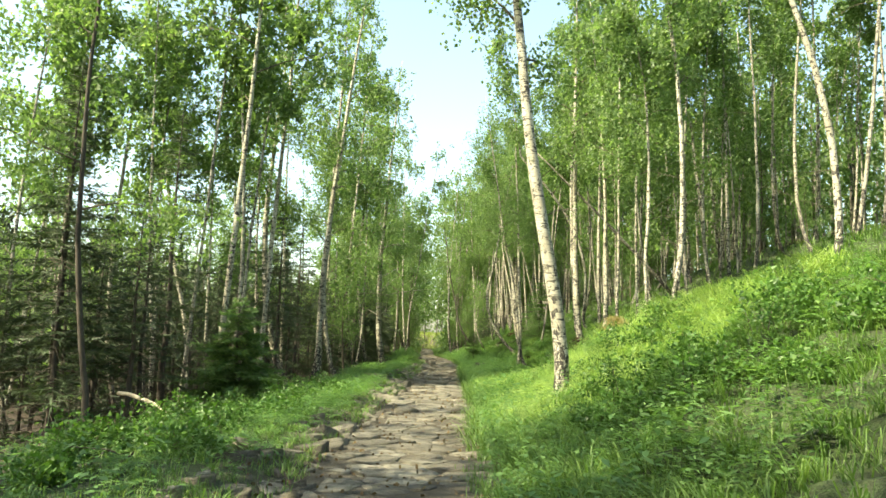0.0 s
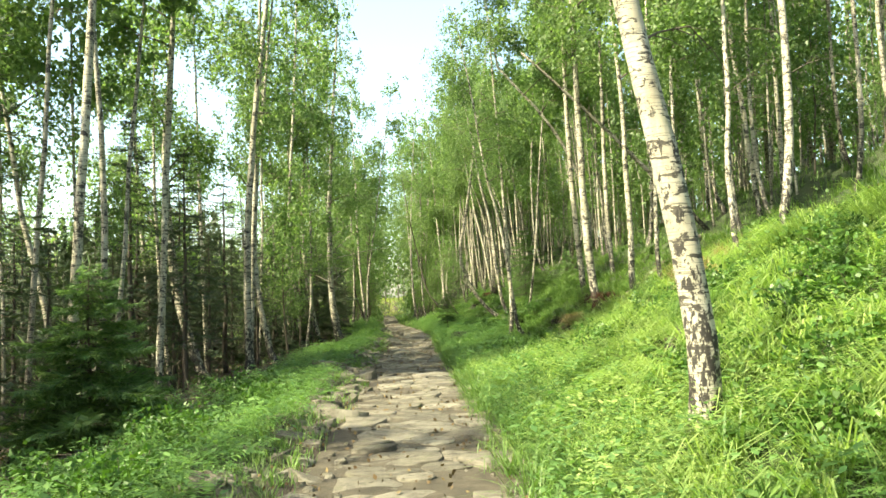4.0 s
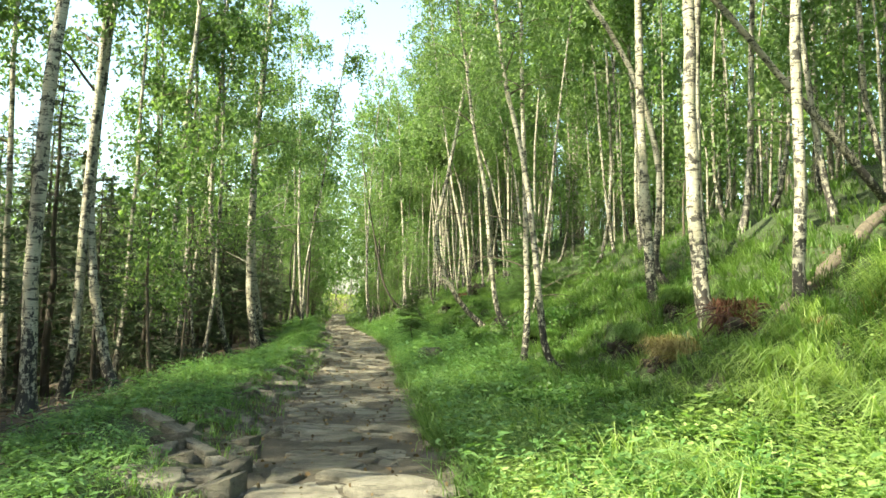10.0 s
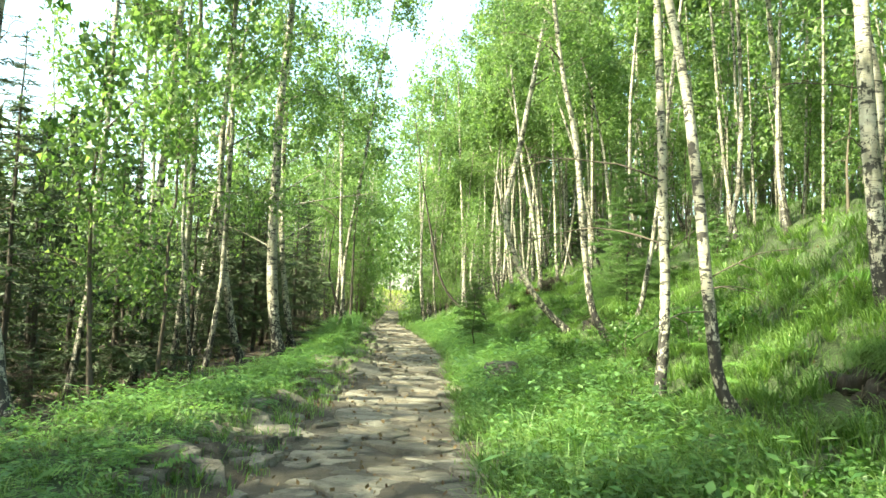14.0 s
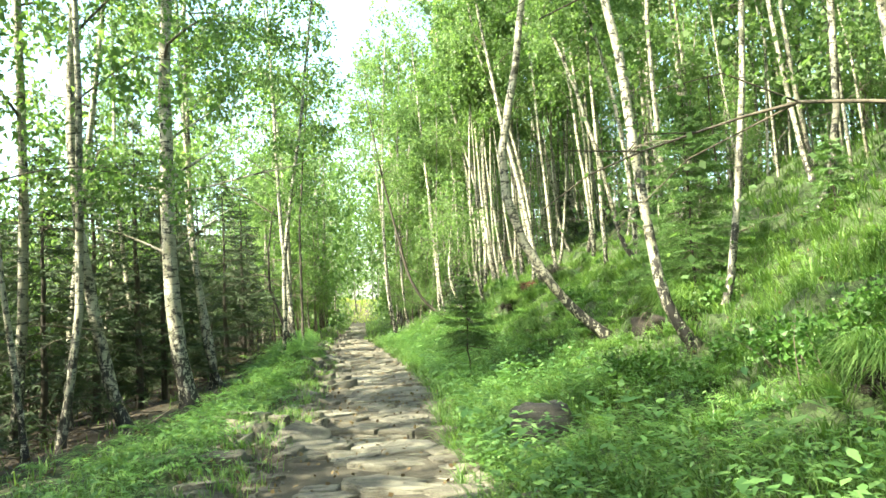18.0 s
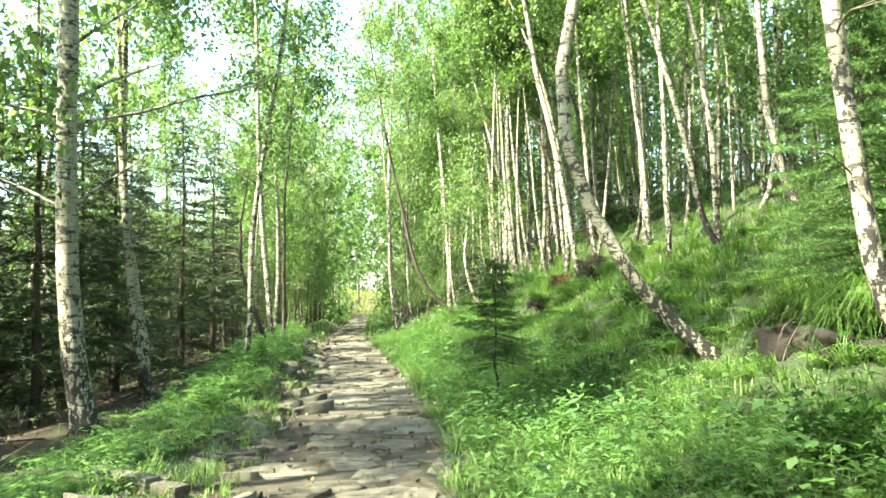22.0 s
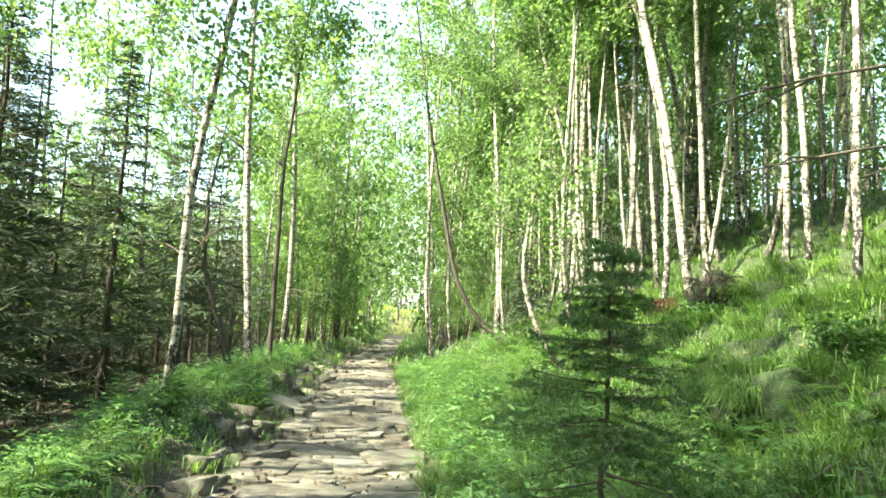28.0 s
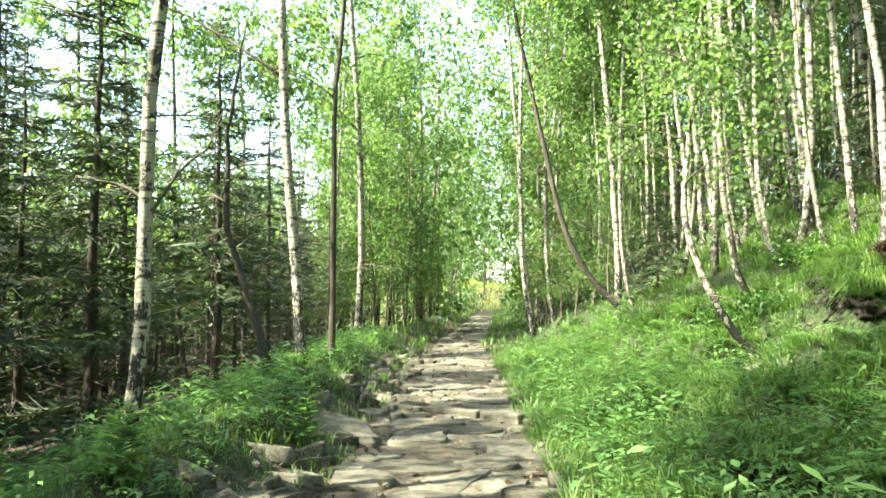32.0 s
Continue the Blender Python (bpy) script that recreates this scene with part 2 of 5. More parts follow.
CENTRE = table([(-40, -.15), (0, -.15), (19, -.2), (30, -.43), (41, -.52), (47, -1.0), (54, -1.75), (62, -2.45), (75, -3.0), (95, -4.0), (140, -6)])
TOE = table([(0, 1.9), (13, 1.9), (18, 2.6), (25, 3.8), (31, 3.5), (37, 3.15), (40, 3.1), (44, 2.5), (51, 2.5), (55, 2.0), (80, 2.0)])
STEEP = table([(0, 0), (20, 0), (26, .12), (31, .19), (37, .05), (44, 0)])
VERGE = table([(0, .1), (41, .12), (46, .46), (52, .46), (70, .36)])
HALF = table([(0, 1.0), (30, .95), (42, .85), (50, .8), (62, .65), (90, .6)])


def cen(y):
    return np.interp(y, YS, CENTRE)


def soft(v, k):
    return k * np.log1p(np.exp(np.minimum(v / k, 40)))


def wave(x, y):
    """Gentle unevenness of the ground."""
    return (np.sin(1.7 * x + 0.6 * np.sin(0.9 * y)) * np.sin(1.3 * y + 0.8 * np.sin(0.7 * x)) * 0.045
            + np.sin(4.1 * x + 1.3 * y) * np.sin(3.3 * y - 1.9 * x) * 0.022
            + np.sin(0.31 * x + 2.0) * np.sin(0.27 * y) * 0.12)


def land(x, y):
    """The height of the ground at x, y (numbers or arrays)."""
    x, y = np.asarray(x, float), np.asarray(y, float)
    u = x - cen(y)
    right = .09 * soft(u - 1.3, .15) + .45 * soft(u - np.interp(y, YS, TOE), .25) - .33 * soft(u - 45, 4)
    right = right + np.interp(y, YS, STEEP) * (soft(u - np.interp(y, YS, TOE), .25) - soft(u - 7, .5))
    v = -u
    left = np.interp(y, YS, VERGE) * np.exp(-((v - 1.8) / .6) ** 2) - .21 * soft(v - 3.3, .3) + .19 * soft(v - 15, 2)
    rough = np.clip((np.abs(u) - 1.2) / 1.5, 0, 1) * np.clip((60 - np.abs(u)) / 20, 0, 1)
    hummock = (np.sin(2.9 * x + 1.7 * np.sin(1.1 * y)) * np.sin(2.3 * y + 1.4 * np.sin(1.7 * x)) * 0.18 + np.sin(5.3 * x - 2.2 * y) * np.sin(4.7 * y + 2.1 * x) * 0.085) * np.clip((u - 1.7) / 1.2, 0, 1) * np.clip((16 - u) / 5, 0, 1)
    hummock = hummock + 0.4 * np.exp(-((y - 17.5) / 3.6) ** 2 - ((u - 4.8) / 1.9) ** 2) * (u > 0)
    rise = np.clip((y - 96) / 18, 0, 1)                 # the meadow beyond the wood
    return np.where(u > 0, right, left) + wave(x, y) * rough + hummock + 2.0 * rise * rise * (3 - 2 * rise)


def at(x, y, dz=0.0):
    return Vector((x, y, float(land(x, y)) + dz))


# ---- mesh helpers ----
def mesh(name, verts, faces, material, smooth=False):
    """A mesh from arrays: faces is one array (m, k) or a list of such arrays."""
    verts = np.asarray(verts, np.float32)
    groups = [np.asarray(f, np.int32) for f in (faces if isinstance(faces, list) else [faces]) if len(f)]
    me = bpy.data.meshes.new(name)
    me.vertices.add(len(verts))
    me.vertices.foreach_set("co", verts.ravel())
    loops = np.concatenate([g.ravel() for g in groups])
    sizes = np.concatenate([np.full(len(g), g.shape[1], np.int32) for g in groups])
    starts = np.concatenate([[0], np.cumsum(sizes)[:-1]]).astype(np.int32)
    me.loops.add(len(loops))
    me.loops.foreach_set("vertex_index", loops)
    me.polygons.add(len(sizes))
    me.polygons.foreach_set("loop_start", starts)
    if smooth:
        me.polygons.foreach_set("use_smooth", np.ones(len(sizes), bool))
    me.update(calc_edges=True)
    me.materials.append(material)
    return me


def part(name, me, parent=None, label=""):
    ob = new(name, me)
    ob.parent = parent
    return tagged(ob, label) if label else ob


class Pile:
    """Gathers pieces of mesh, to be made one mesh."""

    def __init__(self):
        self.v, self.f, self.n = [], {}, 0

    def add(self, v, *faces):
        v = np.asarray(v, float)
        for f in faces:
            f = np.asarray(f, int)
            if len(f):
                self.f.setdefault(f.shape[1], []).append(f + self.n)
        self.v.append(v)
        self.n += len(v)

    def mesh(self, name, material, smooth=False):
        return mesh(name, np.concatenate(self.v), [np.concatenate(f) for f in self.f.values()], material, smooth)


def tube(points, radii, sides=8, wobble=0.0, rng=None):
    """A tapering round stem along points: its vertices and faces, closed at both ends."""
    p, r = np.asarray(points, float), np.asarray(radii, float)
    d = np.gradient(p, axis=0)
    d /= np.linalg.norm(d, axis=1)[:, None] + 1e-9
    ref = np.array([0.0, 1.0, 0.0]) if abs(d[0][1]) < 0.8 else np.array([1.0, 0, 0])
    a = np.cross(d, ref)
    a /= np.linalg.norm(a, axis=1)[:, None] + 1e-9
    b = np.cross(d, a)
    ang = np.linspace(0, 2 * np.pi, sides, endpoint=False)
    rr = r[:, None] * np.ones(sides)
    if wobble and rng is not None:
        rr = rr * (1 + wobble * rng.normal(size=rr.shape))
    ring = p[:, None] + rr[..., None] * (np.cos(ang)[None, :, None] * a[:, None] + np.sin(ang)[None, :, None] * b[:, None])
    v = ring.reshape(-1, 3)
    n = len(p)
    i, j = np.meshgrid(np.arange(n - 1), np.arange(sides), indexing="ij")
    q = np.stack([i * sides + j, i * sides + (j + 1) % sides, (i + 1) * sides + (j + 1) % sides, (i + 1) * sides + j], -1).reshape(-1, 4)
    v = np.vstack([v, p[:1], p[-1:]])
    k = np.arange(sides)
    caps = np.concatenate([np.stack([np.full(sides, n * sides), (k + 1) % sides, k], 1),
                           np.stack([np.full(sides, n * sides + 1), (n - 1) * sides + k, (n - 1) * sides + (k + 1) % sides], 1)])
    return v, q, caps


def leaves(centres, length, width, rng, hang=0.6, tri=False):
    """Small pointed leaves round the centres: vertices and faces, slightly folded along the rib."""
    n = len(centres)
    a = rng.normal(size=(n, 3))
    a[:, 2] -= hang * 1.6
    a /= np.linalg.norm(a, axis=1)[:, None]
    b = np.cross(a, rng.normal(size=(n, 3)))
    b /= np.linalg.norm(b, axis=1)[:, None] + 1e-9
    s = rng.uniform(0.7, 1.3, (n, 1))
    a, b = a * length * s, b * width * s
    c = np.asarray(centres)
    if tri:
        v = np.stack([c - a * 0.2 + b, c - a * 0.2 - b, c + a], 1).reshape(-1, 3)
        return v, np.arange(3 * n).reshape(n, 3)
    v = np.stack([c, c + a * 0.45 + b, c + a, c + a * 0.45 - b], 1).reshape(-1, 3)
    return v, np.arange(4 * n).reshape(n, 4)


def blades(roots, height, width, rng, lean=0.6, flow=None):
    """Bent blades of grass at the roots: a straight foot and a drooping tip."""
    n = len(roots)
    az = rng.uniform(0, 2 * np.pi, n)
    d = np.stack([np.cos(az), np.sin(az), np.zeros(n)], 1)
    if flow is not None:
        d = d + flow
        d /= np.linalg.norm(d, axis=1)[:, None] + 1e-9
    side = np.stack([-d[:, 1], d[:, 0], np.zeros(n)], 1)
    h = height * rng.uniform(0.55, 1.35, (n, 1))
    w = width * rng.uniform(0.7, 1.3, (n, 1))
    k = lean * rng.uniform(0.3, 1.5, (n, 1))
    up = np.array([0, 0, 1.0])
    p0 = np.asarray(roots)
    p1 = p0 + up * h * 0.62 + d * h * 0.22 * k
    p2 = p0 + up * h * (0.98 - 0.30 * k) + d * h * 0.75 * k
    v = np.stack([p0 - side * w, p0 + side * w, p1 + side * w * 0.8, p1 - side * w * 0.8, p2], 1).reshape(-1, 3)
    o = 5 * np.arange(n)[:, None]
    return v, o + np.array([0, 1, 2, 3]), o + np.array([3, 2, 4])


def tufts(heads, per, length, width, rng, flow=0.75, droop=0.8):
    """Fountains of long grass: every blade rises from the heart of its tuft and arches over, mostly downhill."""
    h = np.repeat(np.asarray(heads), per, 0)
    n = len(h)
    az = rng.uniform(0, 2 * np.pi, n)
    d = np.stack([np.cos(az) - flow, np.sin(az) - 0.15 * flow], 1)
    spread = np.linalg.norm(d, axis=1)[:, None]
    d = d / (spread + 1e-6)
    size = np.repeat(rng.uniform(0.6, 1.3, (len(heads), 1)), per, 0)
    L = length * size * rng.uniform(0.6, 1.15, (n, 1))
    out = np.clip(spread, 0.3, 1.4) * rng.uniform(0.45, 0.8, (n, 1))
    fall = droop * rng.uniform(0.75, 1.35, (n, 1))
    root = h + np.c_[rng.normal(0, 0.035, (n, 2)), np.zeros(n)]
    side = np.c_[-d[:, 1], d[:, 0], np.zeros(n)] * width * rng.uniform(0.7, 1.3, (n, 1))
    pts = [root + np.c_[d * L * out * t, L * (1.3 * t - 1.05 * fall * t * t)] for t in (0.0, 0.5, 1.0)]
    v = np.stack([pts[0] - side, pts[0] + side, pts[1] - side, pts[1] + side, pts[2]], 1).reshape(-1, 3)
    o = 5 * np.arange(n)[:, None]
    return v, o + np.array([0, 1, 3, 2]), o + np.array([2, 3, 4])


def noisy_rock(rng, sx, sy, sz, detail=2, rough=0.16):
    """A rounded, lumpy stone."""
    bm = bmesh.new()
    bmesh.ops.create_icosphere(bm, subdivisions=detail, radius=1)
    o = Vector(rng.uniform(-50, 50, 3))
    for w in bm.verts:
        k = 1 + rough * (noise.noise(w.co * 1.3 + o) * 1.5 + noise.noise(w.co * 3.1 + o) * 0.7)
        c = w.co * k
        c = Vector([math.copysign(abs(q) ** 0.75, q) for q in c])
        w.co = Vector((c.x * sx, c.y * sy, c.z * sz))
    me = bpy.data.meshes.new("rock")
    bm.to_mesh(me)
    bm.free()
    for f in me.polygons:
        f.use_smooth = True
    return me


# ---- ground and path ----
def build_ground():
    us = np.concatenate([-np.geomspace(600, 24, 16), np.arange(-20, -5, 1.0), np.arange(-5, 8, 0.16), np.arange(8, 24, 0.8), np.geomspace(24, 600, 16)])
    ys = np.concatenate([-np.geomspace(300, 14, 8), np.arange(-10, 75, 0.3), np.geomspace(76, 650, 26)])
    uu, yy = np.meshgrid(us, ys)
    xx = uu + cen(np.clip(yy, -40, 690))
    zz = land(xx, np.clip(yy, -40, 690))
    zz -= 0.09 * (np.abs(uu) < np.interp(yy, YS, HALF) - 0.1)
    n = len(us)
    i, j = np.meshgrid(np.arange(len(ys) - 1), np.arange(n - 1), indexing="ij")
    q = np.stack([i * n + j, i * n + j + 1, (i + 1) * n + j + 1, (i + 1) * n + j], -1).reshape(-1, 4)
    me = mesh("ground", np.stack([xx, yy, zz], -1).reshape(-1, 3), q, GROUND, True)
    green = np.where(uu > 0, np.clip((uu - 0.9) * 2, 0, 1), np.clip((-uu - 1.0) * 2, 0, 1) * np.clip((4.2 + uu) * 0.7, 0, 1)).ravel()
    col = me.color_attributes.new("cover", "FLOAT_COLOR", "POINT")
    col.data.foreach_set("color", np.stack([green, green, green, np.ones_like(green)], -1).ravel().astype(np.float32))
    return tagged(new("ground", me), "mossy brown forest floor sloping across the path", "ground", kind="structure")


build_ground()


def build_bed():
    us, ys = np.linspace(-1.05, 1.25, 15), np.arange(-8, 96, 0.3)
    uu, yy = np.meshgrid(us, ys)
    xx = uu * np.interp(yy, YS, HALF) + cen(yy)
    zz = land(xx, yy) + 0.002 + 0.010 * np.sin(7 * xx + 3 * yy) * np.sin(5 * yy - 2 * xx) - 0.05 * ((uu > 1.15) | (uu < -0.97))
    n = len(us)
    i, j = np.meshgrid(np.arange(len(ys) - 1), np.arange(n - 1), indexing="ij")
    q = np.stack([i * n + j, i * n + j + 1, (i + 1) * n + j + 1, (i + 1) * n + j], -1).reshape(-1, 4)
    return tagged(new("path", mesh("path", np.stack([xx, yy, zz], -1).reshape(-1, 3), q, BED, True)),
                  "earth footpath paved with uneven grey flagstones", "path", kind="structure")


path = build_bed()

# ---- birches ----
def stem_curve(H, sweep, s, lean, bow, rng, n=18, limit=7.0):
    """The line of a trunk: swept at the foot, leaning, bowed, and straight on above."""
    z = np.concatenate([[-0.3, 0.0, 0.12, 0.3, 0.55], np.linspace(0.9, H, n)])
    c = np.clip(z, 0, limit)
    x = sweep * (1 - np.exp(-c / s)) + lean * c + bow * c * c
    end = np.clip(lean + 2 * bow * limit, -0.16, 0.16)
    x = x + np.where(z > limit, (z - limit) * end, 0)
    y = np.cumsum(rng.normal(0, 0.02, len(z))) * np.clip(z, 0, 1)
    x = x + np.cumsum(rng.normal(0, 0.015, len(z))) * np.clip(z, 0, 1)
    return np.stack([x, y, z], 1)


def limb_curve(p0, az, length, rise, rng, droop=0.25, n=7):
    t = np.linspace(0, 1, n)
    out = length * (t * math.cos(rise))
    up = length * (t * math.sin(rise) - droop * t ** 2.2)
    bend = az + np.cumsum(rng.normal(0, 0.10, n))
    return p0 + np.stack([out * np.cos(bend), out * np.sin(bend), up], 1)


def birch(x, y, dia, H=13.0, sweep=0.0, s=0.5, lean=0.0, bow=0.0, seed=0, limbs=11, low=0.27, leafage=7000, leaf=0.088,
          bark=None, label="", extra=(), bare=3, far=False, limit=7.0, reach=2.9, stout=0.014, group="birches along the path"):
    """A birch with trunk, limbs and an airy crown. extra: limbs given as (height, azimuth in degrees, length, rise in degrees), bare ones with a negative length."""
    rng = np.random.default_rng(seed)
    bark = bark or BIRCH
    line = stem_curve(H, sweep, s, lean, bow, rng, limit=limit)
    z = line[:, 2]
    r = dia / 2 * np.clip(1 - np.clip(z, 0, H) / H, 0.02, 1) ** 0.75 * (1 + 0.55 * np.exp(-np.clip(z, 0, 9) / 0.16)) + 0.004
    root = new("birch_tree")
    root.location = at(x, y)
    tagged(root, label, "birch", group)
    part("trunk", mesh("trunk", *(lambda a: (a[0], [a[1], a[2]]))(tube(line[::2] if far else line, r[::2] if far else r, 7 if far else 10, 0.045, rng)), bark, True), root)
    on = lambda h: np.array([np.interp(h, z, line[:, k]) for k in range(3)])  # noqa: E731
    cents = []
    todo = []
    for i in range(limbs):
        f = low + (0.96 - low) * (i + rng.uniform(0.1, 0.9)) / limbs
        size = reach * (1.04 - f) ** 0.75 * rng.uniform(0.7, 1.25)
        todo.append((f * H, rng.uniform(0, 2 * np.pi), size, radians(rng.uniform(18, 58)), 1.0))
    for i in range(bare):
        todo.append((rng.uniform(0.10, low) * H, rng.uniform(0, 2 * np.pi), rng.uniform(0.5, 1.3), radians(rng.uniform(-5, 40)), 0.0))
    for h, az, size, rise in extra:
        todo.append((h, radians(az), abs(size), radians(rise), 0.55 if size > 0 else 0.0))
    for h, az, size, rise, full in todo:
        c = limb_curve(on(h), az, size, rise, rng, (0.12 if stout > 0.02 else 0.45) if full == 0.55 else rng.uniform(0.05, 0.4), 9 if full == 0.55 else 7)
        rad = np.interp(h, z, r) * (0.42 if full else 0.22)
        rad = min(rad, (stout if full < 1 else 0.034) if full else 0.008)
        lv, lq, lc = tube(c[::2] if far else c, np.linspace(rad, 0.004, len(c))[::2 if far else 1], 4 if far else 6)
        own, sprigs = Pile(), Pile()
        own.add(lv, lq, lc)
        if far:
            sprigs = own
        for k in range(int(2 + (1 if far else 4) * full)):
            m = rng.integers(2, len(c) - 1)
            w = limb_curve(c[m], az + rng.choice([-1, 1]) * rng.uniform(0.4, 1.2), size * rng.uniform(0.3, 0.65), rise * rng.uniform(-0.4, 1.2), rng, 0.4, 5)
            tv, tq, tc = tube(w[::2], np.linspace(0.007, 0.002, 3), 3)
            sprigs.add(tv, tq)
            if full:
                cents.append((w, size * (0.2 if full < 1 else 1.0), full < 1))
        if full:
            cents.append((c[4:] if full < 1 else c[2:], size * (0.3 if full < 1 else 1.0), full < 1))
        bough = part("limb", own.mesh("limb", bark if full == 0.55 and stout > 0.02 else BARK_TWIG, True), root)
        if not far:
            tagged(part("twig_spray", sprigs.mesh("twig_spray", BARK_TWIG, True), bough), kind="stuff")
    # the crown: leaves that hang in sprays from the limbs and the top of the stem
    if leafage:
        top = line[z > H * (low + 0.25)]
        cents.append((top, 1.0, False))
        share = np.array([c[1] for c in cents])
        share = share / share.sum()
        spots, sizes = [], []
        for (c, size, fine), f in zip(cents, share):
            n = max(2, int(leafage * f))
            sprays = max(3, n // 9)
            t = rng.uniform(0, len(c) - 1.001, sprays)
            i = t.astype(int)
            p = c[i] + (c[i + 1] - c[i]) * (t - i)[:, None] + rng.normal(0, 0.26, (sprays, 3))
            drop = rng.uniform(0.1, 0.6, (sprays, 1))
            reps = rng.integers(0, sprays, n)
            q = p[reps] + rng.normal(0, 0.07, (n, 3))
            q[:, 2] -= (drop[reps] * rng.uniform(0, 1, (n, 1)))[:, 0]
            spots.append(q)
            sizes.append(np.full((n, 1), 0.036) if fine else leaf * (0.55 + 0.75 * np.clip(q[:, 2:] / H, 0, 1)))
        size = np.concatenate(sizes)
        lv, lf = leaves(np.concatenate(spots), size, size * 0.42, rng, 0.6, not extra)
        tagged(part("crown", mesh("crown", lv, lf, LEAF), root), kind="stuff")
    return root


# ---- spruces ----
def spruce(x, y, H, R, seed, young=False, whorl=0.24, first=0.06, label="", group="spruces in the wood", fine=1.0, bare=0.0, needled=False, tint=None):
    """A spruce with whorls of boughs, each a flat spray of needled twigs. bare: how much of the foot has lost its needles."""
    rng = np.random.default_rng(seed)
    root = new("spruce_tree")
    root.location = at(x, y)
    tagged(root, label, "spruce", group)
    zz = np.linspace(-0.2, H, 12)
    line = np.stack([rng.normal(0, 0.015, 12), rng.normal(0, 0.015, 12), zz], 1)
    part("trunk", mesh("trunk", *(lambda a: (a[0], [a[1], a[2]]))(tube(line, np.linspace((0.006 if needled else 0.012) * H + 0.01, 0.005, 12), 7)), BARK_DARK, True), root)
    wood, green = Pile(), []
    h = first * H + 0.05
    while h < H - 0.05:
        f = h / H
        for az in np.arange(0, 6.28, 6.28 / rng.integers(5, 8)) + rng.uniform(0, 6.28):
            L = (R * (1 - f) ** 0.85 + 0.06) * rng.uniform(0.75, 1.15)
            t = np.linspace(0, 1, 6)
            rise = 0.35 * f - 0.12
            az, h1 = az + rng.normal(0, 0.2), h + rng.normal(0, 0.3 * whorl)
            L *= rng.uniform(0.7, 1.1)
            c = np.stack([np.cos(az) * L * t, np.sin(az) * L * t, h1 + L * ((rise + rng.normal(0, 0.1)) * t - 0.28 * t ** 1.6 + 0.14 * t ** 4)], 1)
            wv, wq, wc = tube(c[[0, 3, 5]] if needled or young else c[[0, 5]], np.array([0.006 + 0.004 * L, 0.005, 0.002] if needled or young else [0.008, 0.002]), 3)
            wood.add(wv, wq)
            if f < bare and rng.random() < 0.75:
                continue
            side = np.array([-np.sin(az), np.cos(az), 0.0])
            ahead = np.array([np.cos(az), np.sin(az), -0.1])
            k = max(4, int(L * 13 * fine))
            for a in np.linspace(0.05 if needled else 0.18, 1.0, k):
                p = np.array([np.interp(a, t, c[:, q]) for q in range(3)])
                size = (0.10 + 0.34 * L * (1.05 - a) ** 0.8) * rng.uniform(0.7, 1.2)
                for sgn in (-1, 1):
                    d = side * sgn * rng.uniform(0.65, 1.0) + ahead * rng.uniform(0.45, 0.9) + np.array([0, 0, rng.uniform(-0.35, 0.1)])
                    d /= np.linalg.norm(d)
                    green.append((p, d * size))
                    if size > 0.16:
                        green.append((p + d * size * 0.4, (d * 0.5 + ahead * 0.6) * size * 0.5))
            green.append((c[-2], (c[-1] - c[-2]) * 1.8))
        h += whorl * (0.75 + 0.5 * rng.random()) * (1.1 - 0.4 * f)
    green.append((np.array([0, 0, H - 0.25]), np.array([0, 0, 0.33])))
    tagged(part("bough_wood", wood.mesh("bough_wood", DEAD_TWIG), root), kind="stuff")
    p = np.array([g[0] for g in green])
    d = np.array([g[1] for g in green])
    n = len(p)
    side = np.cross(d, rng.normal(size=(n, 3)))
    side /= np.linalg.norm(side, axis=1)[:, None] + 1e-9
    if needled:                                         # close by: every needle
        m = 26
        t = rng.uniform(0.0, 1.0, (n, m, 1))
        stem = (p[:, None] + d[:, None] * t).reshape(-1, 3)
        along = np.repeat(d / (np.linalg.norm(d, axis=1)[:, None] + 1e-9), m, 0)
        out = rng.normal(size=stem.shape)
        out -= along * (out * along).sum(1)[:, None]
        out /= np.linalg.norm(out, axis=1)[:, None] + 1e-9
        way = (along * 0.7 + out) * 0.028
        flat = np.cross(way, rng.normal(size=stem.shape))
        flat *= 0.0048 / (np.linalg.norm(flat, axis=1)[:, None] + 1e-9)
        v = np.stack([stem + flat, stem - flat, stem + way], 1).reshape(-1, 3)
        tagged(part("needles", mesh("needles", v, np.arange(len(v)).reshape(-1, 3), tint or NEEDLE_YOUNG), root), kind="stuff")
        return root
    w = 0.008 + 0.018 * np.linalg.norm(d, axis=1)[:, None]
    bone = []
    for at_, turn in ((0.0, 0.0), (0.3, 0.75), (0.55, -0.7)):
        q = d * (1.1 if turn == 0 else 0.55) + side * np.linalg.norm(d, axis=1)[:, None] * turn * 0.6
        o = p + d * at_
        bone.append(np.stack([o + np.cross(q, [0.3, 0.2, 1.0]) * 0.06 + side * w, o - side * w, o + q], 1).reshape(-1, 3))
    v = np.concatenate(bone)
    n = len(v) // 3
    tagged(part("needles", mesh("needles", v, np.arange(3 * n).reshape(n, 3), NEEDLE_YOUNG if young else NEEDLE), root), kind="stuff")
    return root


# ---- the birches that line the path ----
HEROES = []

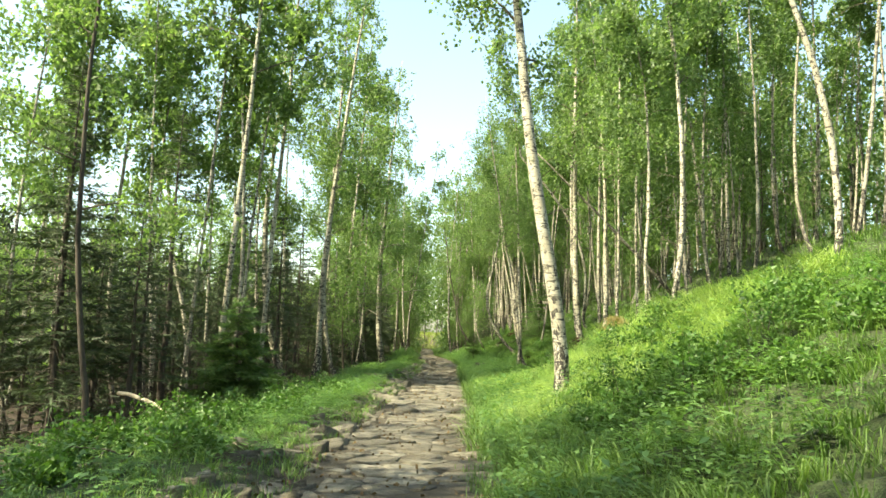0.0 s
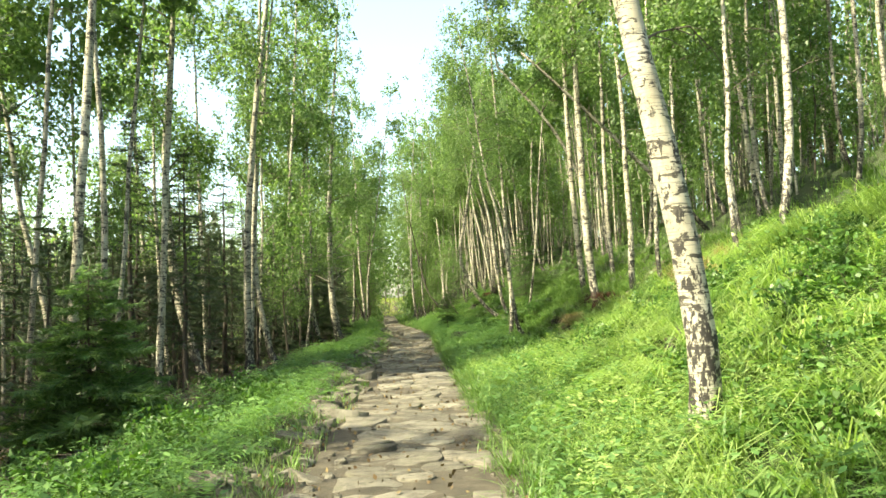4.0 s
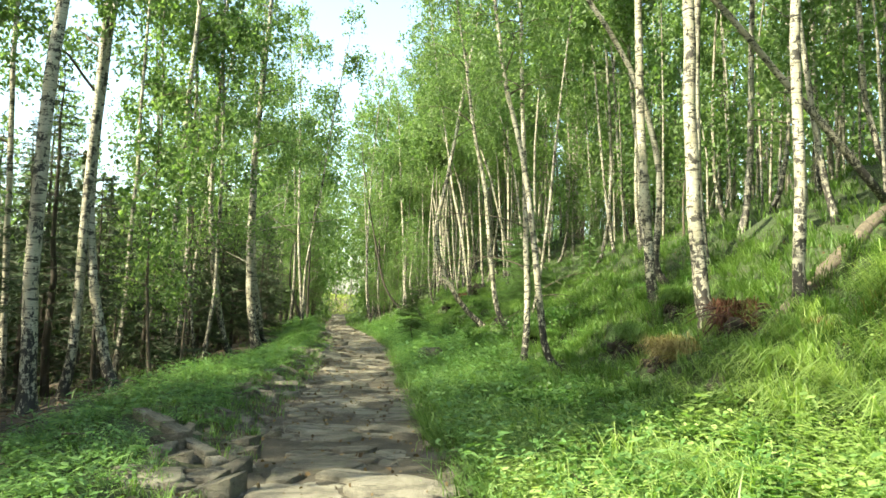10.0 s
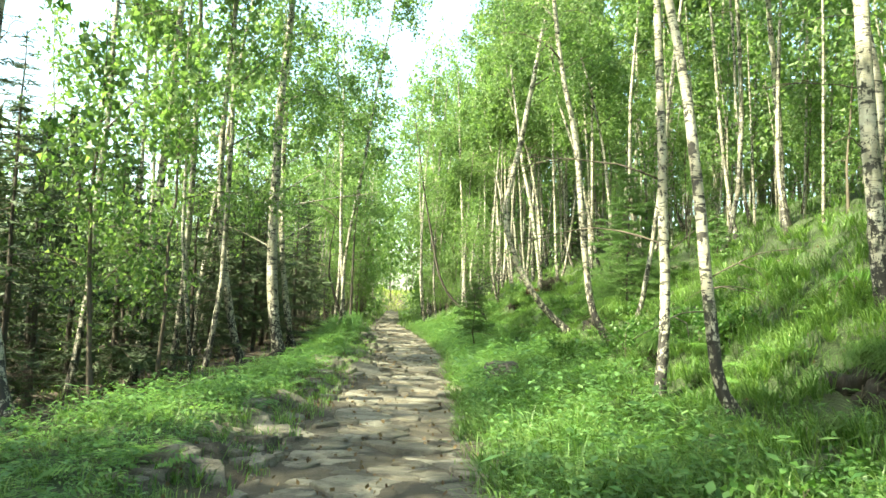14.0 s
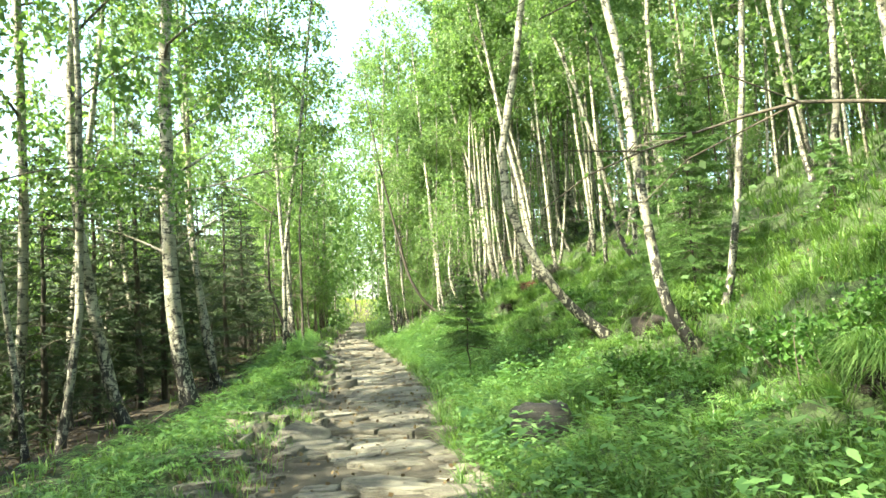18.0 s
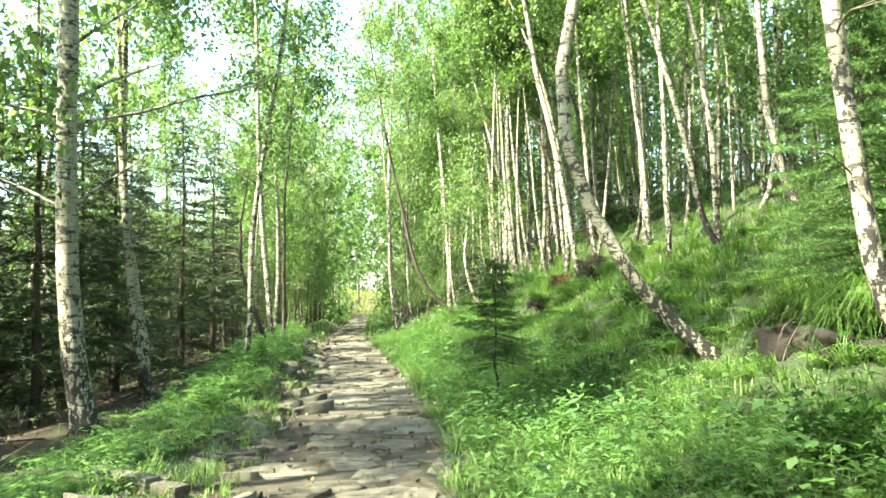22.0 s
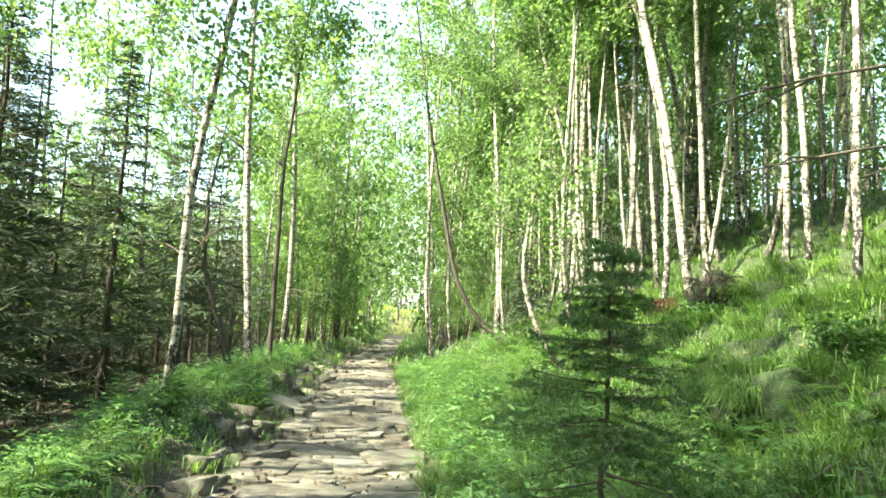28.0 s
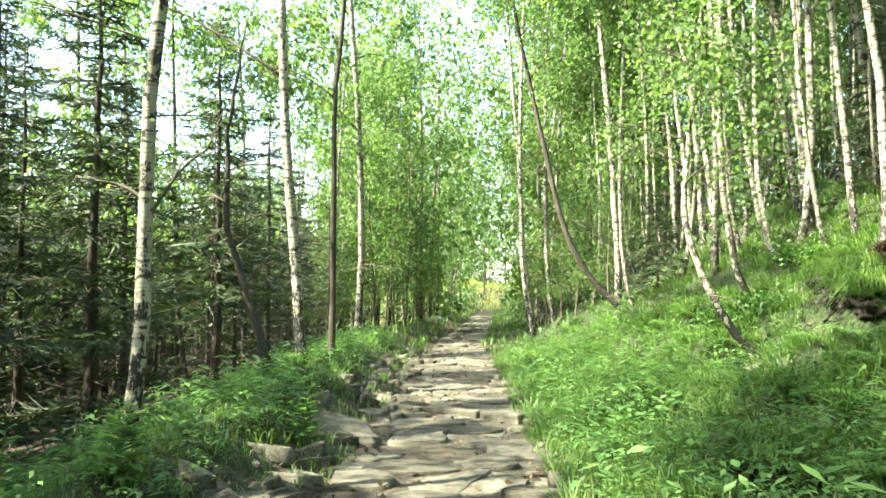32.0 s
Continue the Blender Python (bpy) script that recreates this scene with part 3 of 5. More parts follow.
HEROES.append(birch(2.21, 12.77, 0.25, 14.1, 0.45, 1.0, -0.282, 0.0142, seed=100, limit=6.8, extra=((3.3, 60, 0.9, 40),), leafage=9000, limbs=14, bare=0, low=0.42,
                    label="thick white birch with black scars beside the path"))
HEROES.append(birch(5.69, 18.17, 0.14, 13.4, -0.10, 0.3, 0.182, -0.0242, seed=101, limit=8.0, low=0.42,
                    label="slender pale birch on the grassy slope"))
HEROES.append(birch(5.21, 18.80, 0.09, 10.4, -0.52, 1.6, 0.216, -0.0252, seed=102, limit=8.0, leafage=4500, limbs=8, reach=2.2, low=0.42,
                    label="birch with a swept foot growing on the grassy bank"))
HEROES.append(birch(5.48, 23.50, 0.10, 11.0, -0.10, 0.6, -0.003, 0.0002, seed=103, limit=8.0, leafage=8000, limbs=12, reach=3.3, low=0.42,
                    label="slender pale birch on the grassy slope"))
HEROES.append(birch(7.53, 14.00, 0.14, 13.6, 0.05, 0.3, 0.045, -0.0374, seed=104, limit=7.1, leafage=4500, limbs=8, reach=2.2, low=0.42,
                    label="slender pale birch on the grassy slope"))
HEROES.append(birch(-6.07, 28.00, 0.28, 15.7, -0.39, 1.6, -0.254, 0.0208, seed=105, limit=8.0, reach=3.3, leafage=5600, low=0.32,
                    label="pale birch with dark scars at the path edge"))
HEROES.append(birch(-7.00, 28.00, 0.13, 11.5, -0.17, 1.0, -0.097, 0.0072, seed=106, limit=8.0, leafage=4500, limbs=8, reach=2.2,
                    label="slender birch at the edge of the wood"))
HEROES.append(birch(-4.73, 27.50, 0.22, 17.6, -0.11, 1.6, -0.001, 0.0071, seed=107, limit=8.0, reach=3.3, leafage=5600, low=0.32,
                    label="pale birch with dark scars at the path edge"))
HEROES.append(birch(-4.69, 30.75, 0.19, 14.6, -0.69, 1.6, -0.062, 0.0124, seed=108, limit=7.0, reach=3.3, leafage=5600, low=0.32,
                    label="pale birch with dark scars at the path edge"))
HEROES.append(birch(-8.33, 24.00, 0.15, 14.6, 0.01, 0.3, 0.005, -0.0373, seed=109, limit=4.6,
                    label="slender birch at the edge of the wood"))
HEROES.append(birch(-7.84, 20.00, 0.12, 14.0, 0.07, 0.3, -0.115, 0.0043, seed=110, limit=8.0, leafage=4500, limbs=8, reach=2.2,
                    label="slender birch at the edge of the wood"))
HEROES.append(birch(-5.93, 13.00, 0.11, 12.7, 0.04, 0.3, -0.244, 0.0218, seed=111, limit=6.1, bark=BARK_DARK, leafage=4500, limbs=8, reach=2.2,
                    label="slender birch at the edge of the wood"))
HEROES.append(birch(-10.19, 35.00, 0.17, 16.1, -0.00, 0.3, -0.055, 0.0003, seed=112, limit=8.0, reach=3.3, leafage=5600, low=0.32,
                    label="pale birch with dark scars at the path edge"))
HEROES.append(birch(-7.63, 24.00, 0.10, 12.7, -0.01, 0.3, -0.045, 0.0031, seed=116, limit=4.6, leafage=4500, limbs=8, reach=2.2,
                    label="slender birch at the edge of the wood"))
HEROES.append(birch(-7.19, 32.00, 0.14, 15.6, -0.00, 0.3, -0.038, 0.0007, seed=117, limit=5.2, leafage=4500, limbs=8, reach=2.2,
                    label="slender birch at the edge of the wood"))
HEROES.append(birch(5.61, 26.06, 0.16, 12.4, -0.14, 0.3, 0.051, -0.0107, seed=118, limit=7.2, low=0.42,
                    label="birch with dark scars beside a red stump"))
HEROES.append(birch(4.96, 27.47, 0.23, 15.1, -0.15, 0.6, -0.041, 0.0024, seed=119, limit=7.8, low=0.42,
                    label="old birch with cracked dark foot on the bank"))
HEROES.append(birch(5.31, 30.50, 0.19, 15.7, -0.06, 0.3, -0.090, 0.0063, seed=120, limit=7.6, low=0.42,
                    label="pale birch standing on the grassy slope"))
HEROES.append(birch(5.91, 31.30, 0.14, 13.3, -0.57, 0.3, 0.395, -0.0995, seed=121, limit=7.3, low=0.42,
                    label="birch with a swept foot growing on the grassy bank"))
HEROES.append(birch(6.09, 24.00, 0.09, 11.4, 0.09, 0.3, -0.021, 0.0020, seed=122, limit=5.8, extra=((1.6, 40, 0.8, 60),), leafage=7500, limbs=11, reach=3.2, low=0.42,
                    label="thin crooked white birch on the bank"))
HEROES.append(birch(10.86, 34.05, 0.15, 13.7, -0.01, 0.3, -0.056, 0.0035, seed=123, limit=8.0, low=0.42,
                    label="slender pale birch on the grassy slope"))
HEROES.append(birch(9.46, 27.00, 0.14, 12.2, -0.00, 1.6, -0.047, -0.0072, seed=124, limit=7.8, low=0.42,
                    label="slender pale birch on the grassy slope"))
HEROES.append(birch(10.17, 27.00, 0.13, 13.9, -0.00, 0.3, -0.014, -0.0010, seed=125, limit=6.7, leafage=4500, limbs=8, reach=2.2, low=0.42,
                    label="slender pale birch on the grassy slope"))
HEROES.append(birch(11.28, 31.00, 0.14, 13.5, -0.01, 0.3, -0.080, -0.0025, seed=126, limit=8.0, low=0.42,
                    label="slender pale birch on the grassy slope"))
HEROES.append(birch(3.19, 29.30, 0.12, 10.3, -0.38, 0.3, -0.019, -0.0238, seed=127, limit=5.0, leafage=4500, limbs=8, reach=2.2, leaf=0.058, low=0.42,
                    label="birch with a strongly curved foot on the bank"))
HEROES.append(birch(2.92, 31.20, 0.13, 12.1, 0.24, 1.6, -0.082, 0.0038, seed=128, limit=5.0, extra=((1.9, 150, 2.6, 22), (2.7, 165, 2.4, 25)), leafage=4500, limbs=8, reach=2.2, leaf=0.058, low=0.42,
                    label="straight pale birch with long arching limbs"))
HEROES.append(birch(3.47, 40.40, 0.16, 14.2, -1.60, 1.6, -0.385, 0.0928, seed=129, limit=4.4, extra=((1.45, 185, -0.9, -8), (1.75, 178, -0.8, -6), (2.1, 170, -1.2, 30)), leafage=9000, limbs=14, bare=0, leaf=0.058, low=0.42,
                    label="birch leaning far over the bank from a swept foot"))
HEROES.append(birch(3.67, 37.10, 0.14, 13.2, -0.60, 0.6, 0.123, -0.0383, seed=130, limit=5.0, leaf=0.058, low=0.42,
                    label="curved birch bending out of the grassy bank"))
HEROES.append(birch(8.33, 39.31, 0.16, 13.8, -0.02, 0.3, -0.081, -0.0012, seed=131, limit=5.7, low=0.42,
                    label="pale birch standing on the grassy slope"))
HEROES.append(birch(8.92, 50.00, 0.16, 14.2, 0.00, 0.3, 0.015, -0.0045, seed=132, limit=8.0, low=0.42,
                    label="pale birch standing on the grassy slope"))
HEROES.append(birch(3.72, 56.79, 0.16, 13.8, -0.02, 0.3, -0.089, 0.0097, seed=133, limit=8.0, leafage=4600, low=0.42,
                    label="pale birch standing on the grassy slope"))
HEROES.append(birch(4.50, 55.00, 0.17, 15.8, 0.00, 0.3, 0.006, -0.0022, seed=134, limit=8.0, low=0.42,
                    label="pale birch standing on the grassy slope"))
HEROES.append(birch(9.76, 48.00, 0.15, 13.0, 0.01, 0.3, 0.086, -0.0051, seed=135, limit=8.0, low=0.42,
                    label="pale birch standing on the grassy slope"))
HEROES.append(birch(5.32, 44.30, 0.10, 11.5, -0.30, 0.3, -0.141, -0.0218, seed=137, limit=5.4, leafage=4500, limbs=8, reach=2.2, low=0.42,
                    label="birch with a swept foot growing on the grassy bank"))
HEROES.append(birch(5.69, 45.17, 0.12, 10.6, -0.11, 0.3, 0.030, -0.0277, seed=138, limit=7.3, leafage=4500, limbs=8, reach=2.2, low=0.42,
                    label="slender pale birch on the grassy slope"))
HEROES.append(birch(5.39, 47.00, 0.11, 11.8, 0.00, 0.3, 0.003, -0.0025, seed=139, limit=8.0, leafage=4500, limbs=8, reach=2.2, low=0.42,
                    label="slender pale birch on the grassy slope"))
HEROES.append(birch(6.02, 50.43, 0.12, 11.7, -0.00, 1.6, -0.028, -0.0051, seed=140, limit=8.0, leafage=4500, limbs=8, reach=2.2, low=0.42,
                    label="slender pale birch on the grassy slope"))
HEROES.append(birch(3.71, 56.50, 0.14, 12.2, -0.02, 0.3, -0.139, 0.0112, seed=141, limit=8.0, leafage=4600, low=0.42,
                    label="pale birch standing on the grassy slope"))
HEROES.append(birch(4.29, 51.79, 0.12, 12.3, 0.03, 0.3, 0.067, -0.0345, seed=142, limit=7.5, low=0.42,
                    label="slender pale birch on the grassy slope"))
HEROES.append(birch(3.30, 57.00, 0.13, 12.5, 0.00, 0.3, 0.030, -0.0034, seed=143, limit=8.0, leafage=4600, low=0.42,
                    label="slender pale birch on the grassy slope"))
HEROES.append(birch(4.69, 53.52, 0.11, 14.4, -0.01, 0.3, -0.065, 0.0065, seed=144, limit=8.0, low=0.42,
                    label="slender pale birch on the grassy slope"))
HEROES.append(birch(4.99, 51.37, 0.12, 13.1, -0.01, 0.3, -0.064, -0.0009, seed=146, limit=7.0, low=0.42,
                    label="slender pale birch on the grassy slope"))
HEROES.append(birch(1.51, 57.90, 0.15, 13.6, 0.01, 0.3, -0.062, -0.0005, seed=148, limit=8.0, leafage=4600, leaf=0.058, low=0.42,
                    label="pale birch standing on the grassy slope"))
HEROES.append(birch(1.62, 55.50, 0.11, 10.3, -1.65, 1.0, 0.081, -0.0333, seed=149, limit=5.0, extra=((1.2, 180, -1.0, 10), (1.6, 190, -0.9, 5)), bark=BARK_DARK, leafage=4500, limbs=8, reach=2.2, leaf=0.058, low=0.42,
                    label="dark thin birch leaning over the path"))
HEROES.append(birch(5.72, 59.11, 0.17, 14.8, -0.02, 0.3, -0.128, 0.0038, seed=150, limit=8.0, leafage=4600, low=0.42,
                    label="pale birch standing on the grassy slope"))
HEROES.append(birch(7.99, 57.67, 0.14, 13.0, -0.01, 0.3, -0.097, -0.0002, seed=151, limit=8.0, leafage=4600, low=0.42,
                    label="pale birch standing on the grassy slope"))
HEROES.append(birch(5.51, 48.50, 0.11, 10.4, -0.04, 0.3, -0.051, -0.0022, seed=152, limit=6.5, leafage=4500, limbs=8, reach=2.2, low=0.42,
                    label="slender pale birch on the grassy slope"))
HEROES.append(birch(4.25, 49.50, 0.15, 15.0, -0.15, 0.3, -0.044, -0.0199, seed=153, limit=5.0, leafage=4600, low=0.42,
                    label="pale birch standing on the grassy slope"))
HEROES.append(birch(3.79, 60.00, 0.13, 13.5, 0.00, 0.3, -0.015, -0.0138, seed=154, limit=8.0, leafage=4600, low=0.42,
                    label="slender pale birch on the grassy slope"))
HEROES.append(birch(3.53, 62.00, 0.15, 14.3, -0.00, 0.3, -0.024, -0.0019, seed=155, limit=8.0, leafage=4600, low=0.42,
                    label="pale birch standing on the grassy slope"))
HEROES.append(birch(2.24, 50.25, 0.09, 4.6, -0.08, 0.3, -0.751, 0.1885, seed=156, limit=2.6, extra=((2.2, 150, 1.3, 40),), leafage=4500, limbs=8, reach=2.2, leaf=0.058, low=0.42,
                    label="thin crooked birch bent across the slope"))
HEROES.append(birch(3.92, 58.97, 0.14, 14.3, 0.01, 0.3, -0.052, -0.0164, seed=157, limit=7.6, leafage=4600, low=0.42,
                    label="slender pale birch on the grassy slope"))
HEROES.append(birch(4.12, 56.08, 0.10, 14.1, -0.04, 0.3, -0.142, 0.0074, seed=158, limit=6.5, leafage=4500, limbs=8, reach=2.2, low=0.42,
                    label="slender pale birch on the grassy slope"))
HEROES.append(birch(5.10, 56.66, 0.17, 16.0, 0.01, 0.3, -0.051, -0.0194, seed=159, limit=6.9, leafage=4600, low=0.42,
                    label="pale birch standing on the grassy slope"))
HEROES.append(birch(6.49, 56.69, 0.18, 15.2, -0.01, 0.6, -0.119, -0.0106, seed=160, limit=7.2, leafage=4600, low=0.42,
                    label="pale birch standing on the grassy slope"))
HEROES.append(birch(3.52, 60.00, 0.12, 12.4, -0.00, 1.6, -0.048, -0.0076, seed=161, limit=7.8, leafage=4600, low=0.42,
                    label="slender pale birch on the grassy slope"))
HEROES.append(birch(-3.90, 41.63, 0.29, 17.7, -0.05, 1.0, -0.128, 0.0143, seed=162, limit=6.8, extra=((3.85, 5, 3.4, 14), (3.95, 178, 2.0, 14), (2.75, 12, 1.7, 42), (2.75, 172, 1.6, 30), (4.15, 10, 2.4, 36), (4.85, -10, 1.6, 35)),
                    stout=0.03, reach=3.3, leafage=6000, low=0.34,
                    label="large pale birch with long low limbs at the path edge"))
HEROES.append(birch(-4.20, 44.50, 0.16, 16.4, 0.30, 1.0, -0.340, 0.0360, seed=163, limit=5.0, extra=((3.4, 175, 1.2, 20),),
                    label="slender birch at the edge of the wood"))
HEROES.append(birch(-4.02, 44.40, 0.12, 13.8, -0.13, 0.3, -0.151, 0.0167, seed=164, limit=3.5, leafage=4500, limbs=8, reach=2.2,
                    label="slender birch at the edge of the wood"))
HEROES.append(birch(-4.42, 40.00, 0.19, 16.9, -0.08, 0.3, -0.294, 0.0295, seed=165, limit=5.5, reach=3.3, leafage=5600, low=0.34,
                    label="pale birch with cracked dark foot at the edge of the wood"))
HEROES.append(birch(-5.01, 38.00, 0.08, 13.3, 0.03, 0.3, -0.196, 0.0207, seed=166, limit=4.2, leafage=4500, limbs=8, reach=2.2,
                    label="slender birch at the edge of the wood"))
HEROES.append(birch(-6.19, 46.00, 0.13, 12.0, 0.01, 0.3, -0.175, 0.0131, seed=167, limit=7.1, leafage=4500, limbs=8, reach=2.2,
                    label="slender birch at the edge of the wood"))
HEROES.append(birch(-3.02, 46.08, 0.10, 13.6, 0.24, 0.3, -0.163, 0.0560, seed=168, limit=3.4, extra=((1.55, 20, 1.2, 62), (1.7, 160, 0.6, 40)), leafage=4500, limbs=8, reach=2.2,
                    label="pale birch forking low beside the path"))
HEROES.append(birch(-3.35, 51.00, 0.14, 15.4, -0.05, 1.0, -0.104, 0.0082, seed=169, limit=5.1, reach=3.3, leafage=7500, low=0.24,
                    label="yellowish birch with dark scars beside the path"))
HEROES.append(birch(-3.22, 49.50, 0.10, 4.2, 0.05, 0.3, -0.491, 0.1014, seed=170, limit=3.0, extra=((2.0, 160, 1.2, 25), (1.0, 60, 0.8, 60)), bark=BARK_DARK, leafage=0, limbs=3, low=0.5,
                    label="dead leaning snag with bare broken limbs"))
HEROES.append(birch(-3.25, 52.00, 0.09, 11.7, 0.05, 0.3, -0.069, 0.0171, seed=171, limit=4.5, bark=BARK_DARK, leafage=4500, limbs=8, reach=2.2,
                    label="thin dark-barked trunk at the path edge"))
HEROES.append(birch(-4.91, 67.00, 0.10, 13.6, -0.01, 0.3, -0.057, 0.0044, seed=172, limit=5.8, leafage=4500, limbs=8, reach=2.2,
                    label="slender birch at the edge of the wood"))
HEROES.append(birch(-12.21, 60.00, 0.15, 16.5, -0.01, 0.3, -0.081, 0.0019, seed=173, limit=8.0, bark=BARK_DARK, leafage=4600,
                    label="pale birch with dark scars at the path edge"))
HEROES.append(birch(-6.92, 55.00, 0.09, 11.7, -0.03, 0.3, -0.134, 0.0132, seed=174, limit=4.5, bark=BARK_DARK, leafage=4500, limbs=8, reach=2.2,
                    label="slender birch at the edge of the wood"))

# ---- tall birches added so that their broad crowns shade the path and the bank ----
for i, (x, y) in enumerate([(-6.0, 19.6), (-6.2, 24.4), (-5.6, 30.8), (-5.6, 36.4)]):
    HEROES.append(birch(x, y, 0.18, 18.5, 0.05, 0.4, 0.05, 0.0, seed=900 + i, limbs=15, low=0.44, leafage=4300, leaf=0.11, reach=5.0, bare=5,
                        label="tall straight birch added for the shade of its high broad crown"))


# ---- the wood behind: young birches and spruces, built a few times and then repeated ----
def placed(ob, x, y, turn, size):
    return copy_thing(ob, Matrix.Translation(at(x, y)) @ Matrix.Rotation(turn, 4, "Z") @ Matrix.Diagonal((size, size, size * 1.0, 1)))


def wood():
    rng = np.random.default_rng(77)
    kinds, saplings = [], []
    for i in range(6):
        kinds.append(birch(40 + 3 * i, 120 + i, 0.10 + 0.015 * (i % 3), 12.5 + 0.6 * i, rng.uniform(-0.7, 0.5), 0.8, rng.uniform(-0.13, 0.13),
                           rng.uniform(-0.012, 0.012), 500 + i, limbs=7, low=0.26 if i < 3 else 0.50, leafage=2550 if i < 3 else 3300, leaf=0.095 if i < 3 else 0.12, bark=BIRCH_FAR, bare=2, far=True,
                           label="slender young birch with a pale stem in the dense wood", group="young birches in the wood", reach=2.5))
    for i in range(3):
        saplings.append(birch(60 + 3 * i, 120 + i, 0.06, 4.6 + 0.7 * i, rng.uniform(-0.2, 0.2), 0.8, rng.uniform(-0.08, 0.08), 0.0, 540 + i, limbs=7, low=0.2,
                              leafage=2400, leaf=0.075, bark=BARK_TWIG, bare=1, far=True, label="leafy birch sapling in the undergrowth", group="birch saplings", reach=1.2))
    taken = [(t.location.x, t.location.y) for t in HEROES]
    spare = []

    def free(x, y, gap):
        if y > 58 and abs(x + 1.75 + 0.065 * (y - 61)) < (1.25 if gap < 0.65 else 1.1 if gap < 0.76 else 1.4 if gap < 1.04 else 2.0):
            return False                                 # the way out to the sunlit clearing
        if y > 95 and -16 < x < 6:
            return False
        if y < 69 and abs(x - float(cen(y))) < (0.9 if y < 62 else 0.6):
            return False
        if any((x - a) ** 2 + (y - b) ** 2 < gap * gap for a, b in taken):
            return False
        taken.append((x, y))
        return True

    def fill(stock, count, spot, gap, small, large):
        made = 0
        while made < count:
            y, u = spot()
            x = u + float(cen(y))
            if free(x, y, gap):
                placed(stock[made % len(stock)], x, y, rng.uniform(0, 6.28), rng.uniform(small, large))
                made += 1

    def above():
        while True:
            y, u = rng.uniform(14, 78), 4.8 + 13 * rng.random() ** 1.1
            if not (y < 27 and u < 8.5):
                return y, u

    def below():
        while True:
            y, u = rng.uniform(10, 80), -3.6 - 13 * rng.random()
            if not (y < 15 and u > -7.5 or y < 26 and u > -5.5 or 26 < y < 31 and u > -6.5):
                return y, u

    fill(kinds[3:], 92, above, 0.8, 0.75, 1.12)
    fill(kinds[:3], 20, below, 1.2, 0.85, 1.15)
    fill(kinds[:3], 2, lambda: (rng.uniform(46, 64), -4.6 - 2.6 * rng.random()), 0.9, 0.95, 1.2)
    fill(kinds[3:], 4, lambda: (rng.uniform(19.5, 26), -5.6 - 4.0 * rng.random()), 0.9, 1.0, 1.2)
    fill(kinds[:3], 4, lambda: (rng.uniform(34, 40), -4.4 - 1.6 * rng.random()), 0.9, 1.05, 1.3)
    fill(kinds[3:], 5, lambda: (rng.uniform(19, 26), -8.4 - 4.0 * rng.random()), 1.0, 0.85, 1.0)
    fill(kinds[:3], 8, lambda: (rng.uniform(60, 69.5), rng.uniform(-5.0, -2.2)), 0.7, 0.75, 1.1)
    fill(kinds[3:], 22, lambda: (rng.uniform(50, 69.5), rng.uniform(3.0, 9.0)), 0.8, 0.65, 1.0)
    fill(kinds[:3], 7, lambda: (rng.uniform(60, 70), rng.choice([-1, 1]) * rng.uniform(1.9, 3.0)), 0.74, 1.1, 1.4)
    fill(saplings, 7, lambda: (rng.uniform(60, 69.5), rng.uniform(1.4, 4.8)), 0.55, 0.5, 0.9)
    fill(saplings, 12, lambda: (rng.uniform(60, 69.5), rng.uniform(-4.8, -1.4)), 0.55, 0.6, 1.2)
    fill(saplings, 8, lambda: (rng.uniform(46, 78), 6.0 + 8 * rng.random()), 0.62, 0.5, 1.1)
    fill(saplings, 12, lambda: (rng.uniform(24, 70), 8.0 + 7 * rng.random()), 0.62, 0.5, 1.0)
    fill(saplings, 18, lambda: (rng.uniform(26, 70), -3.2 - 8 * rng.random()), 0.6, 0.7, 1.25)
    fill(saplings, 7, lambda: (rng.uniform(34, 84), 4.0 + 9 * rng.random()), 0.6, 0.5, 1.0)
    for k in kinds + saplings:                          # the patterns themselves stand in the wood too
        while True:
            x, y = rng.uniform(9, 18), rng.uniform(40, 80)
            if free(x, y, 0.7):
                k.location = at(x, y)
                break
    pines = [spruce(-9, 30 + i, 4.4 + 0.9 * i, 1.35 + 0.16 * i, 300 + i, label="dark spruce with drooping boughs among the birches", bare=0.34, whorl=0.33, fine=0.36)
             for i in range(4)]
    fill(pines, 60, lambda: (rng.uniform(24, 70), -4.6 - 8 * rng.random() ** 1.2), 1.05, 0.7, 1.2)
    fill(pines, 9, lambda: (rng.uniform(54, 70), -2.6 - 2.6 * rng.random()), 0.9, 0.45, 0.85)
    fill(pines, 7, lambda: (rng.uniform(42, 60), -5.4 - 3.2 * rng.random()), 0.9, 0.8, 1.2)
    fill(pines, 23, lambda: (rng.uniform(15, 28), -6.2 - 6 * rng.random()), 1.1, 0.7, 1.15)
    fill(pines, 12, lambda: (rng.uniform(36, 86), 5.5 + 14 * rng.random()), 1.2, 0.3, 0.6)
    fill(pines, 10, lambda: (rng.uniform(54, 68), -3.4 - 4.0 * rng.random()), 0.9, 0.7, 1.1)
    fill(pines, 9, lambda: (rng.uniform(24, 34), -5.8 - 3.2 * rng.random()), 1.0, 0.9, 1.2)
    for i, k in enumerate(pines):
        k.location = at(-8.5 - i, 52 + 3 * i)


wood()


